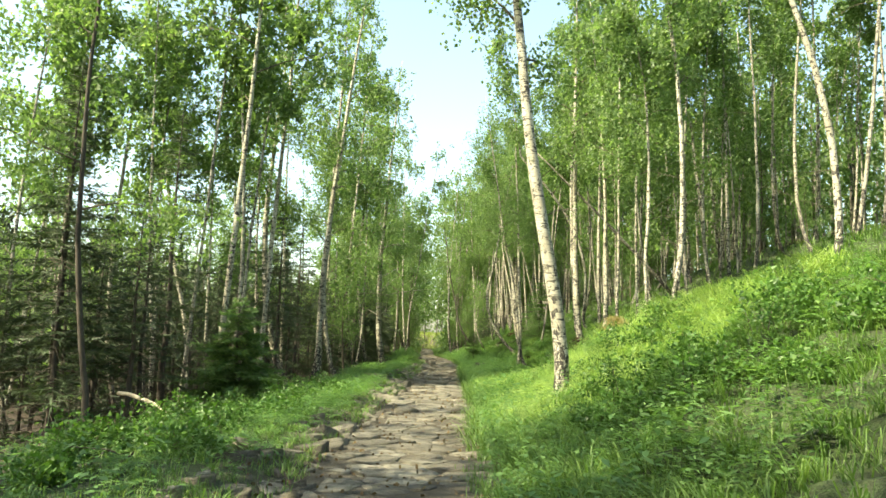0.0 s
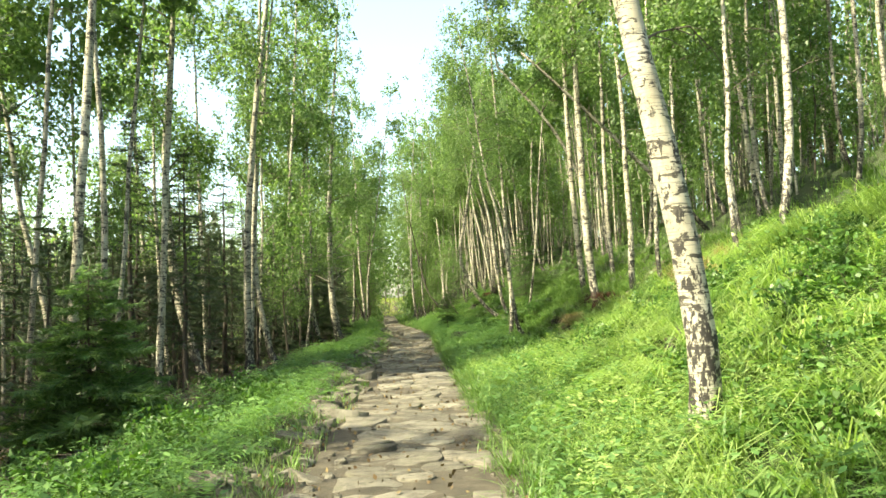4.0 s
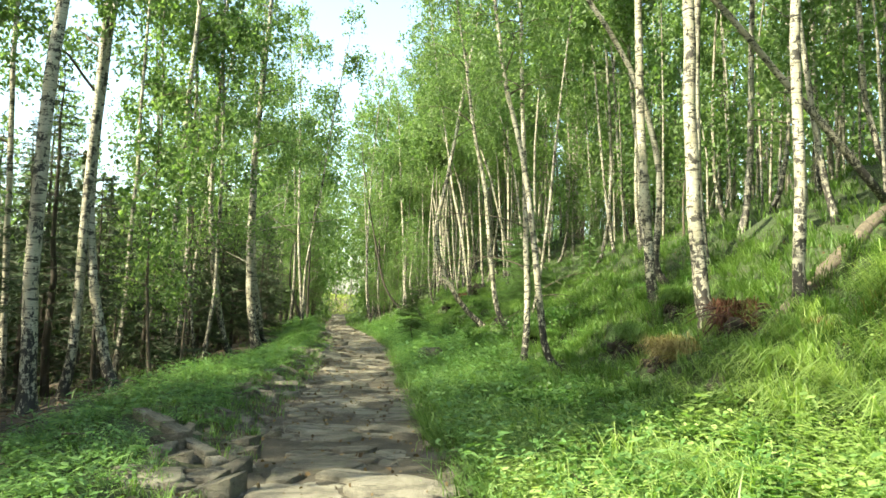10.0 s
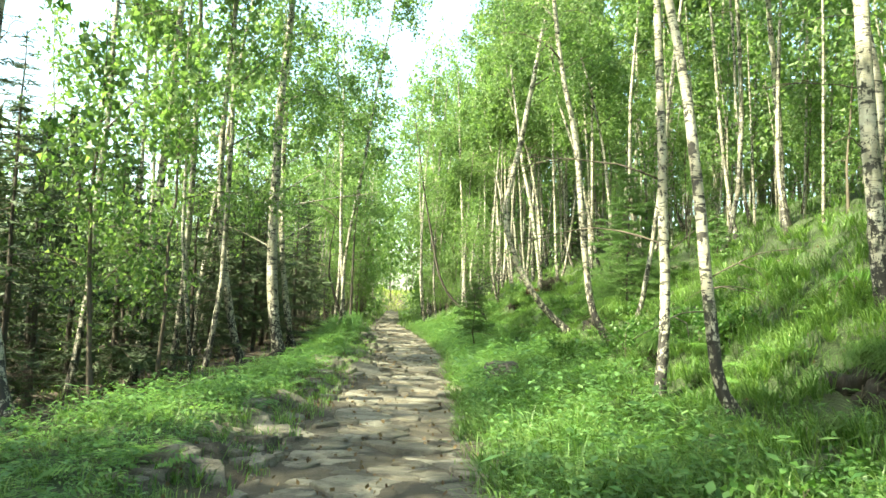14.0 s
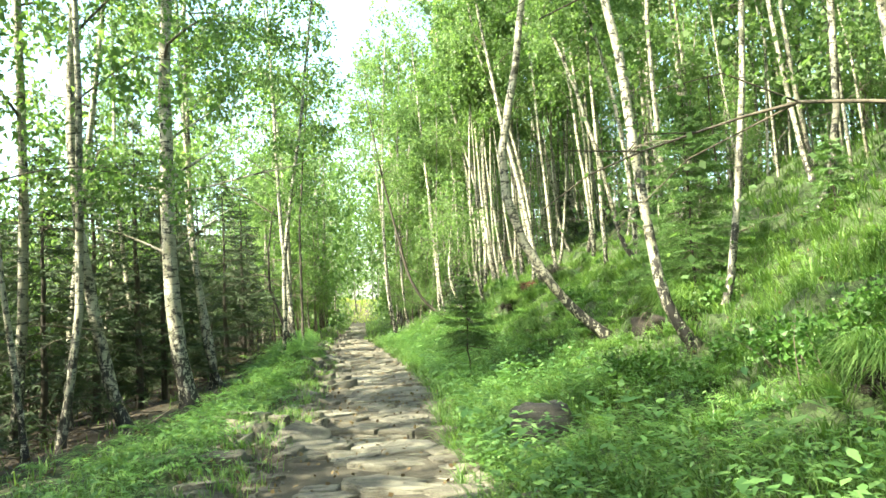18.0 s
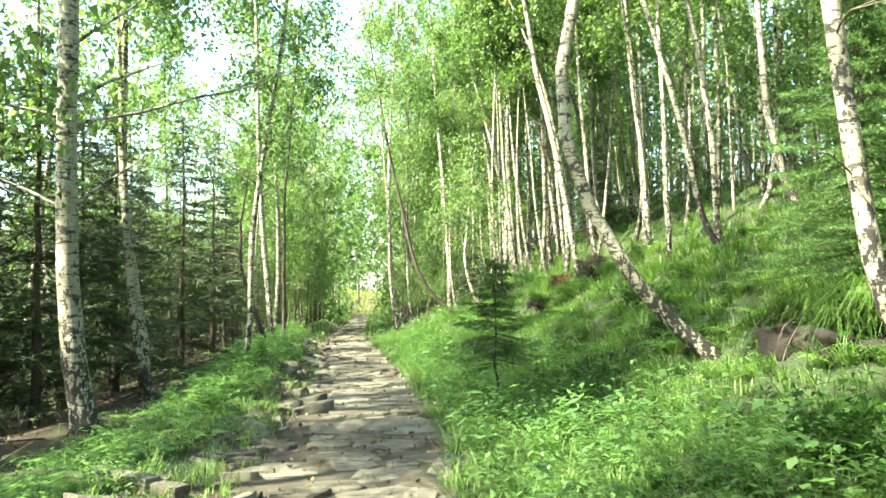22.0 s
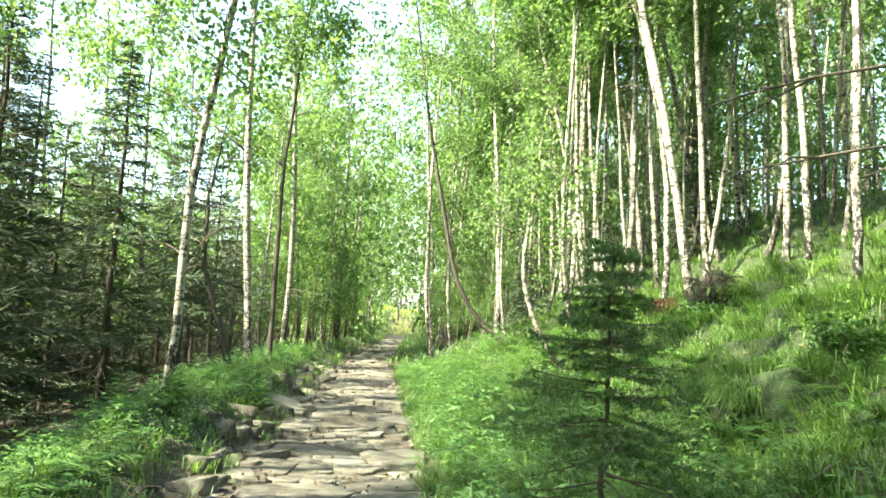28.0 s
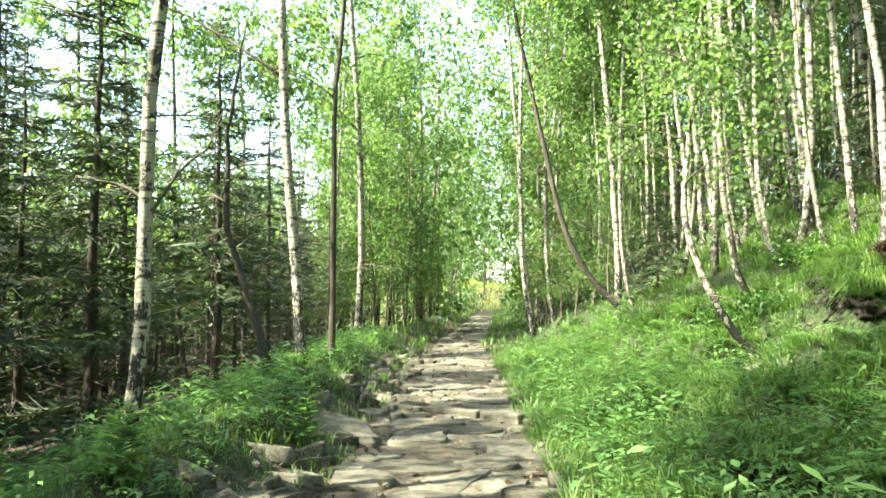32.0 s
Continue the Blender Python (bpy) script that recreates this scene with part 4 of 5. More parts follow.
def far_wood():
    """The woods further off on all sides, as one mass of stems and leaf sprays."""
    rng = np.random.default_rng(9)
    stems, spots, big = Pile(), [], []

    def tree(x, y, H, n, low, wide, heap=None, taper=1.0):
        z = float(land(x, np.clip(y, -39, 600)))
        c = np.array([[x, y, z - 0.3], [x + rng.normal(0, .2), y, z + H * 0.5], [x + rng.normal(0, .4), y, z + H]])
        v, q, cp = tube(c, [0.085, 0.055, 0.015], 5)
        stems.add(v, q, cp)
        h = rng.uniform(low, 1.0, n // 10)
        p = np.stack([x + rng.normal(0, wide, n // 10) * (1.15 - taper * h), y + rng.normal(0, wide, n // 10) * (1.15 - taper * h), z + H * h], 1)
        p = np.repeat(p, 10, 0) + rng.normal(0, 0.28, (len(p) * 10, 3))
        (spots if heap is None else heap).append(p)

    made = 0
    while made < 260:                                   # the slope, behind the nearer trees
        y, u = rng.uniform(14, 78), 14.5 + 20 * rng.random()
        tree(u + float(cen(y)), y, rng.uniform(9.5, 13.5), 360, 0.16, 1.2)
        made += 1
    for i in range(95):
        y, u = rng.uniform(70, 108), rng.uniform(6.5, 26)
        tree(u + float(cen(y)), y, rng.uniform(9.5, 13.5), 420, 0.03, 1.3)
    made = 0
    while made < 110:                                   # below the path
        y, u = rng.uniform(16, 90), -11 - 22 * rng.random()
        tree(u + float(cen(y)), y, rng.uniform(6, 9), 330, 0.1, 1.25)
        made += 1
    for i in range(64):                                 # beyond the clearing
        y, x = rng.uniform(118, 136), rng.uniform(-24, 14)
        tree(x, y, rng.uniform(12, 19), 620, 0.0, 1.9, big)
    for i in range(90):                                 # both sides of the lane that leads out to the clearing
        y = rng.uniform(66, 96)
        off = 1.7 + 6 * rng.random() ** 1.3
        x = -1.75 - 0.065 * (y - 61) + (off if i % 2 else -off)
        tree(x, y, rng.uniform(2.0, 4.0) if i % 3 == 0 else rng.uniform(11, 17), 300 if i % 3 == 0 else 760, 0.1 if i % 3 == 0 else 0.22, 0.8 if i % 3 == 0 else 2.0, None, 1.0 if i % 3 == 0 else 0.45)
    for i in range(44):                                 # unseen wood behind the start, added to shade the first steps
        tree(rng.uniform(-11, -1.8) if i % 3 else rng.uniform(1.5, 6), rng.uniform(-16, -2.5), rng.uniform(10, 12.5), 520, 0.3, 1.2)
    # more out-of-view trees left of the start, also added for their shade
    for i in range(16):
        tree(rng.uniform(-14, -8.5), rng.uniform(-1, 9), rng.uniform(11, 13), 520, 0.2, 1.2)
    for i in range(14):
        tree(rng.uniform(-8.5, -4.2), rng.uniform(-4, 2.5), rng.uniform(12, 14), 560, 0.4, 1.2)
    for x, y in ((-5.9, 4.3), (-4.7, 5.2), (-5.6, 6.3)):   # unseen trees beside the start of the way, added to shade the bank
        tree(x, y, rng.uniform(12, 14), 560, 0.42, 1.1)
    for i in range(330):
        a, d = rng.uniform(0, 2 * np.pi), rng.uniform(46, 100)
        x, y = d * math.cos(a) * 0.8, 40 + d * math.sin(a) * 1.35
        if y < 12 and x < 6 and x > -40 or (-34 < x < 32 and 0 < y < 104):
            continue
        tree(x, y, rng.uniform(9, 14), 240, 0.2, 1.4)
    dark = []
    for i in range(230):                                # dark spruces below the path
        y, u = rng.uniform(30, 92), -8.6 - 12 * rng.random()
        x, H = u + float(cen(y)), rng.uniform(4.5, 8.5)
        z = float(land(x, y))
        v, q, cp = tube(np.array([[x, y, z - 0.3], [x, y, z + H * 0.5], [x, y, z + H]]), [0.09, 0.06, 0.01], 5)
        stems.add(v, q)
        h = rng.random(420) ** 1.3
        a, d = rng.uniform(0, 6.28, 420), 1.5 * (1 - h) * np.sqrt(rng.random(420))
        dark.append(np.stack([x + np.cos(a) * d, y + np.sin(a) * d, z + H * h - 0.25 * d], 1))
    lv, lf = leaves(np.concatenate(dark), 0.34, 0.07, rng, 0.5, True)
    far_needles = mesh("needles", lv, lf, NEEDLE)
    lv, lf = leaves(np.concatenate(spots), 0.2, 0.085, rng, 0.6, True)
    bv, bf = leaves(np.concatenate(big), 0.34, 0.15, rng, 0.6, True)
    root = new("far_woods")
    tagged(root, "distant birch woods closing the view around the slope", "woods", kind="stuff")
    tagged(part("stems", stems.mesh("stems", BIRCH_FAR, True), root), kind="stuff")
    tagged(part("foliage", mesh("foliage", lv, lf, LEAF), root), kind="stuff")
    tagged(part("needles", far_needles, root), kind="stuff")
    tagged(part("foliage", mesh("foliage", bv, bf, LEAF), root), kind="stuff")


far_wood()


def young_wood():
    """Thin saplings packed between the trees high on the slope."""
    rng = np.random.default_rng(19)
    stems, spots = Pile(), []
    for i in range(90):
        y, u = rng.uniform(26, 74), 8.5 + 7.5 * rng.random()
        x, H = u + float(cen(y)), rng.uniform(4, 9)
        z = float(land(x, y))
        v, q, cp = tube(np.array([[x, y, z - 0.2], [x + rng.normal(0, .15), y, z + H * 0.5], [x + rng.normal(0, .3), y, z + H]]), [0.04, 0.03, 0.008], 5)
        stems.add(v, q)
        h = rng.uniform(0.4, 1.0, 45)
        p = np.stack([x + rng.normal(0, 0.8, 45) * (1.15 - h), y + rng.normal(0, 0.8, 45) * (1.15 - h), z + H * h], 1)
        spots.append(np.repeat(p, 12, 0) + rng.normal(0, 0.2, (540, 3)))
    lv, lf = leaves(np.concatenate(spots), 0.115, 0.05, rng, 0.6, True)
    root = tagged(new("young_woods"), "thin leafy saplings between the birches on the slope", "woods", kind="stuff")
    tagged(part("stems", stems.mesh("stems", BIRCH_FAR, True), root), kind="stuff")
    tagged(part("foliage", mesh("foliage", lv, lf, LEAF), root), kind="stuff")


young_wood()

# ---- notable spruces ----
spruce(-5.05, 18.4, 2.8, 1.65, 41, True, 0.15, 0.03, "young green spruce beside the stone path", fine=1.7)
spruce(1.2, 41.75, 2.0, 0.8, 42, True, 0.15, 0.32, "small young spruce in the grass at the path edge", fine=1.15, needled=True, bare=0.4, tint=NEEDLE_DUSKY)
spruce(4.6, 39.25, 3.3, 1.5, 43, True, 0.17, 0.12, "bushy young spruce over a dark hollow in the bank", fine=1.15, needled=True)
spruce(6.2, 38.0, 1.1, 0.5, 44, True, 0.16, 0.04, "low dark spruce on the bank", fine=0.9)
spruce(2.2, 57.0, 2.2, 0.9, 45, False, 0.2, 0.04, "dark spruce beside the far path", fine=1.0)
spruce(6.4, 56.5, 3.4, 1.3, 46, False, 0.22, 0.04, "dark spruce high on the grassy slope", fine=0.9)
spruce(-8.3, 16.0, 8.5, 2.3, 47, False, 0.28, 0.10, "tall dark spruce at the edge of the wood", fine=0.7, bare=0.2)
spruce(-6.2, 43.2, 6.5, 1.7, 48, False, 0.28, 0.05, "tall dark spruce with drooping boughs behind the birches", fine=0.8, bare=0.1)
spruce(-5.6, 46.8, 6.2, 1.7, 49, False, 0.28, 0.05, "tall dark spruce with drooping boughs behind the birches", fine=0.8, bare=0.1)
spruce(-7.4, 49.5, 7.0, 1.9, 50, False, 0.28, 0.05, "tall dark spruce with drooping boughs behind the birches", fine=0.8, bare=0.1)
spruce(-5.8, 36.0, 5.0, 1.5, 51, False, 0.26, 0.05, "dark spruce behind the birch stems", fine=0.8, bare=0.1)

spruce(-5.3, 44.6, 5.2, 1.6, 52, False, 0.26, 0.05, "dark spruce with drooping boughs behind the birches", fine=0.7, bare=0.2)
spruce(-4.9, 48.7, 5.6, 1.6, 53, False, 0.26, 0.05, "dark spruce with drooping boughs behind the birches", fine=0.7, bare=0.2)
spruce(-5.2, 52.4, 6.0, 1.7, 54, False, 0.26, 0.05, "dark spruce with drooping boughs behind the birches", fine=0.7, bare=0.2)
spruce(-5.7, 40.0, 4.8, 1.5, 55, False, 0.26, 0.05, "dark spruce with drooping boughs behind the birches", fine=0.7, bare=0.2)

# ---- loose things on the slope and by the path ----
def lying_trunk(name, a, b, ra, rb, material, label, category, n=9, bend=0.0, seed=0):
    rng = np.random.default_rng(seed)
    a, b = np.array(a, float), np.array(b, float)
    t = np.linspace(0, 1, n)[:, None]
    c = a + (b - a) * t
    c[:, 2] += bend * (4 * t * (1 - t))[:, 0]
    c += rng.normal(0, 0.012, c.shape)
    root = new(name)
    root.location = Vector(a)
    tagged(root, label, category)
    v, q, cp = tube(c - a, np.linspace(ra, rb, n), 12, 0.05, rng)
    part("stem", mesh("stem", v, [q, cp], material, True), root)
    return root, c, rng


p, q = at(3.8, 25.05, 0.06), at(8.0, 27.7, 0.12)
log, line, rng = lying_trunk("log", p, q, 0.15, 0.105, WOOD_GREY, "long weathered grey-brown log lying up the grassy bank", "log", 15, 0.03, seed=3)
for k in range(3):
    v, qd, cp = tube([line[2 + 2 * k] - line[0], line[2 + 2 * k] - line[0] + np.array([rng.normal(0, .1), -0.12, 0.16])], [0.03, 0.018], 6)
    part("branch_stub", mesh("branch_stub", v, [qd, cp], WOOD_GREY, True), log)

pole, line, rng = lying_trunk("leaning_dead_birch", at(8.6, 28.5, -0.05), (3.2, 28.1, 8.8), 0.075, 0.03, BIRCH_FAR,
                              "thin dead birch fallen against the standing trees", "dead tree", 14, 0.12, 5)
for k in range(5):
    c = limb_curve(line[4 + 2 * k] - line[0], rng.uniform(0, 6.28), rng.uniform(0.5, 1.1), 0.5, rng)
    v, qd, cp = tube(c, np.linspace(0.014, 0.003, len(c)), 5)
    part("dead_branch", mesh("dead_branch", v, [qd, cp], BARK_TWIG, True), pole)

stick, line, rng = lying_trunk("broken_branch", at(-5.25, 15.2, 0.12), at(-6.6, 15.5, 0.75), 0.032, 0.042, WOOD_PALE,
                               "pale broken branch propped in the undergrowth", "branch", 7, 0.1, 8)
v, qd, cp = tube([line[0] - line[0], line[0] - line[0] + np.array([0.25, 0.1, 0.22])], [0.02, 0.006], 5)
part("twig", mesh("twig", v, [qd, cp], WOOD_PALE, True), stick)


def root_plate(x, y, w, h, seed, material, label, fringe=None):
    """A torn stump in the bank: a lump of earth, broken roots and a fringe of hanging fibres."""
    rng = np.random.default_rng(seed)
    root = new("root_stump")
    root.location = at(x, y)
    tagged(root, label, "stump")
    me = noisy_rock(rng, w * 0.26, w * 0.27, h * 0.3, 4, 0.8)
    me.transform(Matrix.Translation((0.12, 0, h * 0.02)))
    me.materials.append(SOIL)
    part("earth_lump", me, root)
    for i in range(16):
        az = rng.uniform(2.0, 5.6)
        p0 = np.array([math.cos(az) * w * 0.2, math.sin(az) * w * 0.2, h * rng.uniform(0.2, 0.5)])
        c = limb_curve(p0, az + rng.normal(0, .4), w * rng.uniform(0.2, 0.45), rng.uniform(-0.7, 0.6), rng, 0.5, 6)
        v, qd, cp = tube(c, np.linspace(0.016, 0.003, 6), 5)
        part("torn_root", mesh("torn_root", v, [qd, cp], material, True), root)
    n = 46
    az = rng.uniform(0, 6.28, n)
    heads = np.stack([np.cos(az) * w * 0.30 * rng.random(n), np.sin(az) * w * 0.36 * rng.random(n), h * rng.uniform(0.12, 0.52, n)], 1)
    v, q4, t3 = tufts(heads, 20, 0.3, 0.004, rng, 0.7, 1.5)
    tagged(part("fringe", mesh("fringe", v, [q4, t3], fringe or RUST), root), kind="stuff")


root_plate(4.95, 26.5, 1.35, 0.9, 21, ROOT_RED, "rotten reddish root stump exposed in the bank")
root_plate(5.45, 31.3, 0.9, 0.4, 22, BARK_DARK, "dark rooty mound at the foot of a birch", BUSH)
root_plate(4.4, 49.3, 1.15, 1.35, 24, BARK_DARK, "dark upturned root stump on the grassy slope", BARK_DARK)
root_plate(4.0, 50.6, 1.0, 0.45, 25, ROOT_RED, "tangle of brown roots exposed on the slope")
root_plate(5.1, 24.85, 0.45, 0.35, 30, ROOT_RED, "tussock of dry straw over torn reddish roots", DRY)
root_plate(6.15, 21.5, 0.6, 0.7, 26, ROOT_RED, "reddish stump overgrown with dry grass", DRY)
root_plate(6.6, 20.6, 0.7, 0.7, 29, ROOT_RED, "rotten stump draped with dry rust-coloured grass", DRY)
root_plate(4.15, 38.85, 0.9, 0.5, 27, BARK_DARK, "dark hollow root mound under a spruce", BUSH)

def earth_hollow(x, y, w, h, seed, fringe, label):
    """A place where the bank has slipped: bare dark soil under a brow of overhanging grass."""
    rng = np.random.default_rng(seed)
    root = new("earth_hollow")
    root.location = at(x, y)
    tagged(root, label, "bare earth")
    for k in range(3):
        me = noisy_rock(rng, w * rng.uniform(0.18, 0.26), w * rng.uniform(0.24, 0.34), h * rng.uniform(0.35, 0.5), 4, 0.95)
        me.materials.append(SOIL)
        part("soil_clod", me, root).location = (rng.normal(0.05, 0.05) * w, (k - 1) * w * 0.33, h * rng.uniform(-0.25, -0.05))
    for k in range(5):
        c = limb_curve(np.array([0.0, rng.uniform(-0.4, 0.4) * w, h * rng.uniform(0.3, 0.6)]), rng.uniform(2.2, 4.1), w * rng.uniform(0.3, 0.5), rng.uniform(-0.9, 0.1), rng, 0.5, 6)
        v, qd, cp = tube(c, np.linspace(0.010, 0.003, 6), 5)
        part("bare_root", mesh("bare_root", v, [qd, cp], BARK_TWIG, True), root)
    n = int(52 * max(1.0, w / 0.6))
    heads = np.stack([w * rng.uniform(-0.02, 0.4, n), w * rng.uniform(-0.6, 0.6, n), h * rng.uniform(0.3, 0.85, n)], 1)
    v, q4, t3 = tufts(heads, 22, 0.42, 0.0048, rng, 0.9, 1.15)
    tagged(part("grass_brow", mesh("grass_brow", v, [q4, t3], fringe), root), kind="stuff")


HOLLOWS = [(3.35, 15.95, 1.15, .75, 0), (4.0, 39.2, 1.3, .55, 0), (4.35, 18.75, .8, .55, 1), (1.3, 47.1, .5, .26, 0), (1.35, 48.8, .45, .25, 0), (3.3, 50.6, .9, .35, 0), (3.1, 49.9, .7, .3, 0), (4.05, 26.9, .8, .36, 1),
           (3.5, 33.3, .4, .28, 0), (4.1, 28.7, .8, .4, 0), (4.6, 49.1, .6, .3, 0), (5.1, 29.1, .45, .35, 0), (2.9, 44.6, .5, .28, 0), (4.3, 20.4, .7, .4, 0)]
for i, (x, y, w, h, dry) in enumerate(HOLLOWS):
    earth_hollow(x, y, w, h, 820 + i, DRY if dry else GRASS,
                 "slipped brown earth fringed with dry straw on the bank" if dry else "dark bare earth under overhanging grass on the bank")

me = noisy_rock(np.random.default_rng(31), 0.33, 0.26, 0.25, 4, 0.2)
me.materials.append(BOULDER)
tagged(part("boulder", me), "dark squarish boulder in the grass beside the path", "boulder").location = at(1.42, 35.85, 0.12)
# lump added in place of a sunlit patch low on a thin birch
me = noisy_rock(np.random.default_rng(32), 0.10, 0.09, 0.2, 3, 0.45)
me.materials.append(LIT_PATCH)
tagged(part("pale_stone", me), "pale upright lump standing in for a sunlit patch on a thin birch", "stone").location = at(5.8, 23.5, 0.1)


def clip(poly, nx, ny, c):
    """The part of a polygon where nx * x + ny * y < c."""
    out = []
    for (x0, y0), (x1, y1) in zip(poly, poly[1:] + poly[:1]):
        a, b = nx * x0 + ny * y0 - c, nx * x1 + ny * y1 - c
        if a < 0:
            out.append((x0, y0))
        if a * b < 0:
            t = a / (a - b)
            out.append((x0 + (x1 - x0) * t, y0 + (y1 - y0) * t))
    return out


def slab(rng, poly, low, h, slope, rough=1.0):
    """A slab over a polygon: chipped outline, worn upper edge, slightly uneven top."""
    ring = []
    for (x0, y0), (x1, y1) in zip(poly, poly[1:] + poly[:1]):
        L = math.hypot(x1 - x0, y1 - y0)
        steps = 1 + int(L > 0.12) + int(L > 0.26) + int(L > 0.45)
        for k in range(steps):
            t = (k + (0.08 if k == 0 else rng.uniform(-0.25, 0.25))) / steps
            off = rng.normal(0, 0.011 * rough) + (0.008 if k == 0 else 0)
            ring.append((x0 + (x1 - x0) * t - (y1 - y0) / (L + 1e-6) * off, y0 + (y1 - y0) * t + (x1 - x0) / (L + 1e-6) * off))
    r = np.array(ring)
    n = len(r)
    m = r.mean(0)
    far = np.linalg.norm(r - m, axis=1)[:, None] + 1e-6
    top, inner = r - (r - m) / far * np.minimum(0.007, far * 0.2), m + (r - m) * 0.55
    v = np.vstack([np.c_[r, np.full(n, low)], np.c_[r, h - 0.007 + r @ slope + rng.normal(0, .004, n)], np.c_[top, h + top @ slope + rng.normal(0, .004, n)],
                   np.c_[inner, h + inner @ slope + rng.normal(0, .005, n)], [[m[0], m[1], h + m @ slope + rng.normal(0, 0.005)]]])
    k = np.arange(n)
    k1 = (k + 1) % n
    quads = np.concatenate([np.stack([j * n + k, j * n + k1, (j + 1) * n + k1, (j + 1) * n + k], 1) for j in range(3)])
    return v, quads, np.stack([3 * n + k, 3 * n + k1, np.full(n, 4 * n)], 1)


def rubble():
    rng = np.random.default_rng(51)
    spots = [(-1.5, 18.4, .26), (-1.25, 19.2, .22), (-1.75, 18.9, .2), (-1.6, 19.8, .24), (-1.4, 21.2, .2), (-2.0, 21.6, .17), (-1.3, 16.9, .2), (-1.5, 15.6, .24),
             (-1.25, 14.6, .22), (-1.6, 10.5, .28), (-1.9, 11.2, .22), (-1.35, 12.2, .2), (-1.5, 9.0, .2), (-1.55, 29.4, .2), (-1.7, 30.2, .16), (-1.6, 36.8, .2),
             (-2.0, 37.3, .17), (-1.35, 38.5, .19), (-1.9, 38.2, .15), (-1.6, 39.2, .2), (-1.55, 42.4, .2), (-1.7, 43.5, .21), (-1.5, 44.2, .18), (-1.65, 45.2, .2),
             (-2.0, 46.2, .16), (-1.58, 18.05, .34), (-1.15, 17.4, .36), (-1.85, 17.2, .3), (-1.75, 22.9, .3), (-1.25, 22.8, .28), (-1.2, 36.6, .34), (-1.85, 37.0, .28), (-1.5, 42.9, .34),
             (-1.25, 42.1, .33), (-2.1, 48.3, .34), (-1.75, 47.6, .22), (-2.65, 55.8, .2), (-2.4, 56.1, .16), (1.6, 49.5, .18), (-2.25, 52.6, .17), (-2.5, 53.2, .14), (-1.75, 50.5, .2), (0.95, 47.6, .14), (2.2, 49.8, .2)]
    for x, y, r in spots:
        a = np.sort(np.arange(6) * 1.047 + rng.uniform(-0.35, 0.35, 6))
        poly = [(math.cos(q) * r * rng.uniform(0.8, 1.25), math.sin(q) * r * rng.uniform(0.65, 1.0)) for q in a]
        v, q4, t3 = slab(rng, poly, -0.12, r * rng.uniform(0.15, 0.38), rng.normal(0, 0.16, 2), 1.4)
        me = mesh("edge_stone", v, [q4, t3], STONE)
        ob = part("edge_stone", me)
        ob.location = at(x, y)
        tagged(ob, "loose grey stone at the grassy edge of the path", "stone", "loose stones along the path")


rubble()


def kerb(points, label):
    """A drain kerb of long narrow stones laid end to end."""
    rng = np.random.default_rng(int(points[0][1] * 10))
    root = new("drain_kerb")
    root.location = at(*points[0])
    tagged(root, label, "kerb")
    a, b = Vector((*points[0], 0)), Vector((*points[1], 0))
    total, d = (b - a).length, (b - a).normalized()
    s = 0.0
    while s < total - 0.15:
        L = min(rng.uniform(0.45, 0.8), total - s)
        c = a + d * (s + L / 2)
        bm = bmesh.new()
        bmesh.ops.create_cube(bm, size=1, matrix=Matrix.Diagonal((L - 0.03, rng.uniform(0.13, 0.17), 0.26, 1)))
        bmesh.ops.bevel(bm, geom=bm.edges[:], offset=0.025, segments=2, affect="EDGES", profile=0.6)
        bmesh.ops.subdivide_edges(bm, edges=[e for e in bm.edges if e.calc_length() > 0.2], cuts=3, use_grid_fill=True)
        for w in bm.verts:
            w.co += Vector((0, 1, 1)) * noise.noise(w.co * 6 + c) * 0.007
        me = bpy.data.meshes.new("kerb_stone")
        bm.to_mesh(me)
        bm.free()
        me.materials.append(STONE)
        ob = part("kerb_stone", me, root)
        ob.matrix_basis = Matrix.Translation(Vector((c.x, c.y, float(land(c.x, c.y)) - 0.03 + rng.normal(0, 0.012))) - root.location) @ Matrix.Rotation(
            math.atan2(d.y, d.x) + rng.normal(0, 0.03), 4, "Z")
        s += L


kerb([(-2.75, 25.85), (-1.3, 23.45)], "line of narrow kerb stones draining across the verge")
kerb([(-1.5, 37.1), (0.55, 36.2)], "low stone drain kerb set across the path")
kerb([(-2.1, 50.3), (-0.4, 49.5)], "low stone drain kerb set across the path")
kerb([(-2.9, 38.6), (-1.55, 37.7)], "line of narrow kerb stones draining across the verge")


# ---- plants ----
def bush(x, y, r, h, seed, label):
    rng = np.random.default_rng(seed)
    root = new("bilberry_bush")
    root.location = at(x, y)
    tagged(root, label, "bush", "low bushes on the bank")
    wood_, spots = Pile(), []
    for i in range(26):
        az, L = rng.uniform(0, 6.28), rng.uniform(0.5, 1.0)
        c = limb_curve(np.array([rng.normal(0, r * .3), rng.normal(0, r * .3), -0.05]), az, L * math.hypot(r, h), rng.uniform(0.6, 1.4), rng, 0.2, 6)
        v, qd, cp = tube(c, np.linspace(0.007, 0.002, 6), 4)
        if i % 2:
            wood_.add(v, qd)
        k = 44
        t = rng.uniform(1.5, 4.99, k)
        i0 = t.astype(int)
        spots.append(c[i0] + (c[np.minimum(i0 + 1, 5)] - c[i0]) * (t - i0)[:, None] + rng.normal(0, 0.07, (k, 3)))
    tagged(part("brushwood", wood_.mesh("brushwood", BARK_TWIG), root), kind="stuff")
    lv, lf = leaves(np.concatenate(spots), 0.052, 0.02, rng, 0.0, True)
    tagged(part("foliage", mesh("foliage", lv, lf, BUSH), root), kind="stuff")


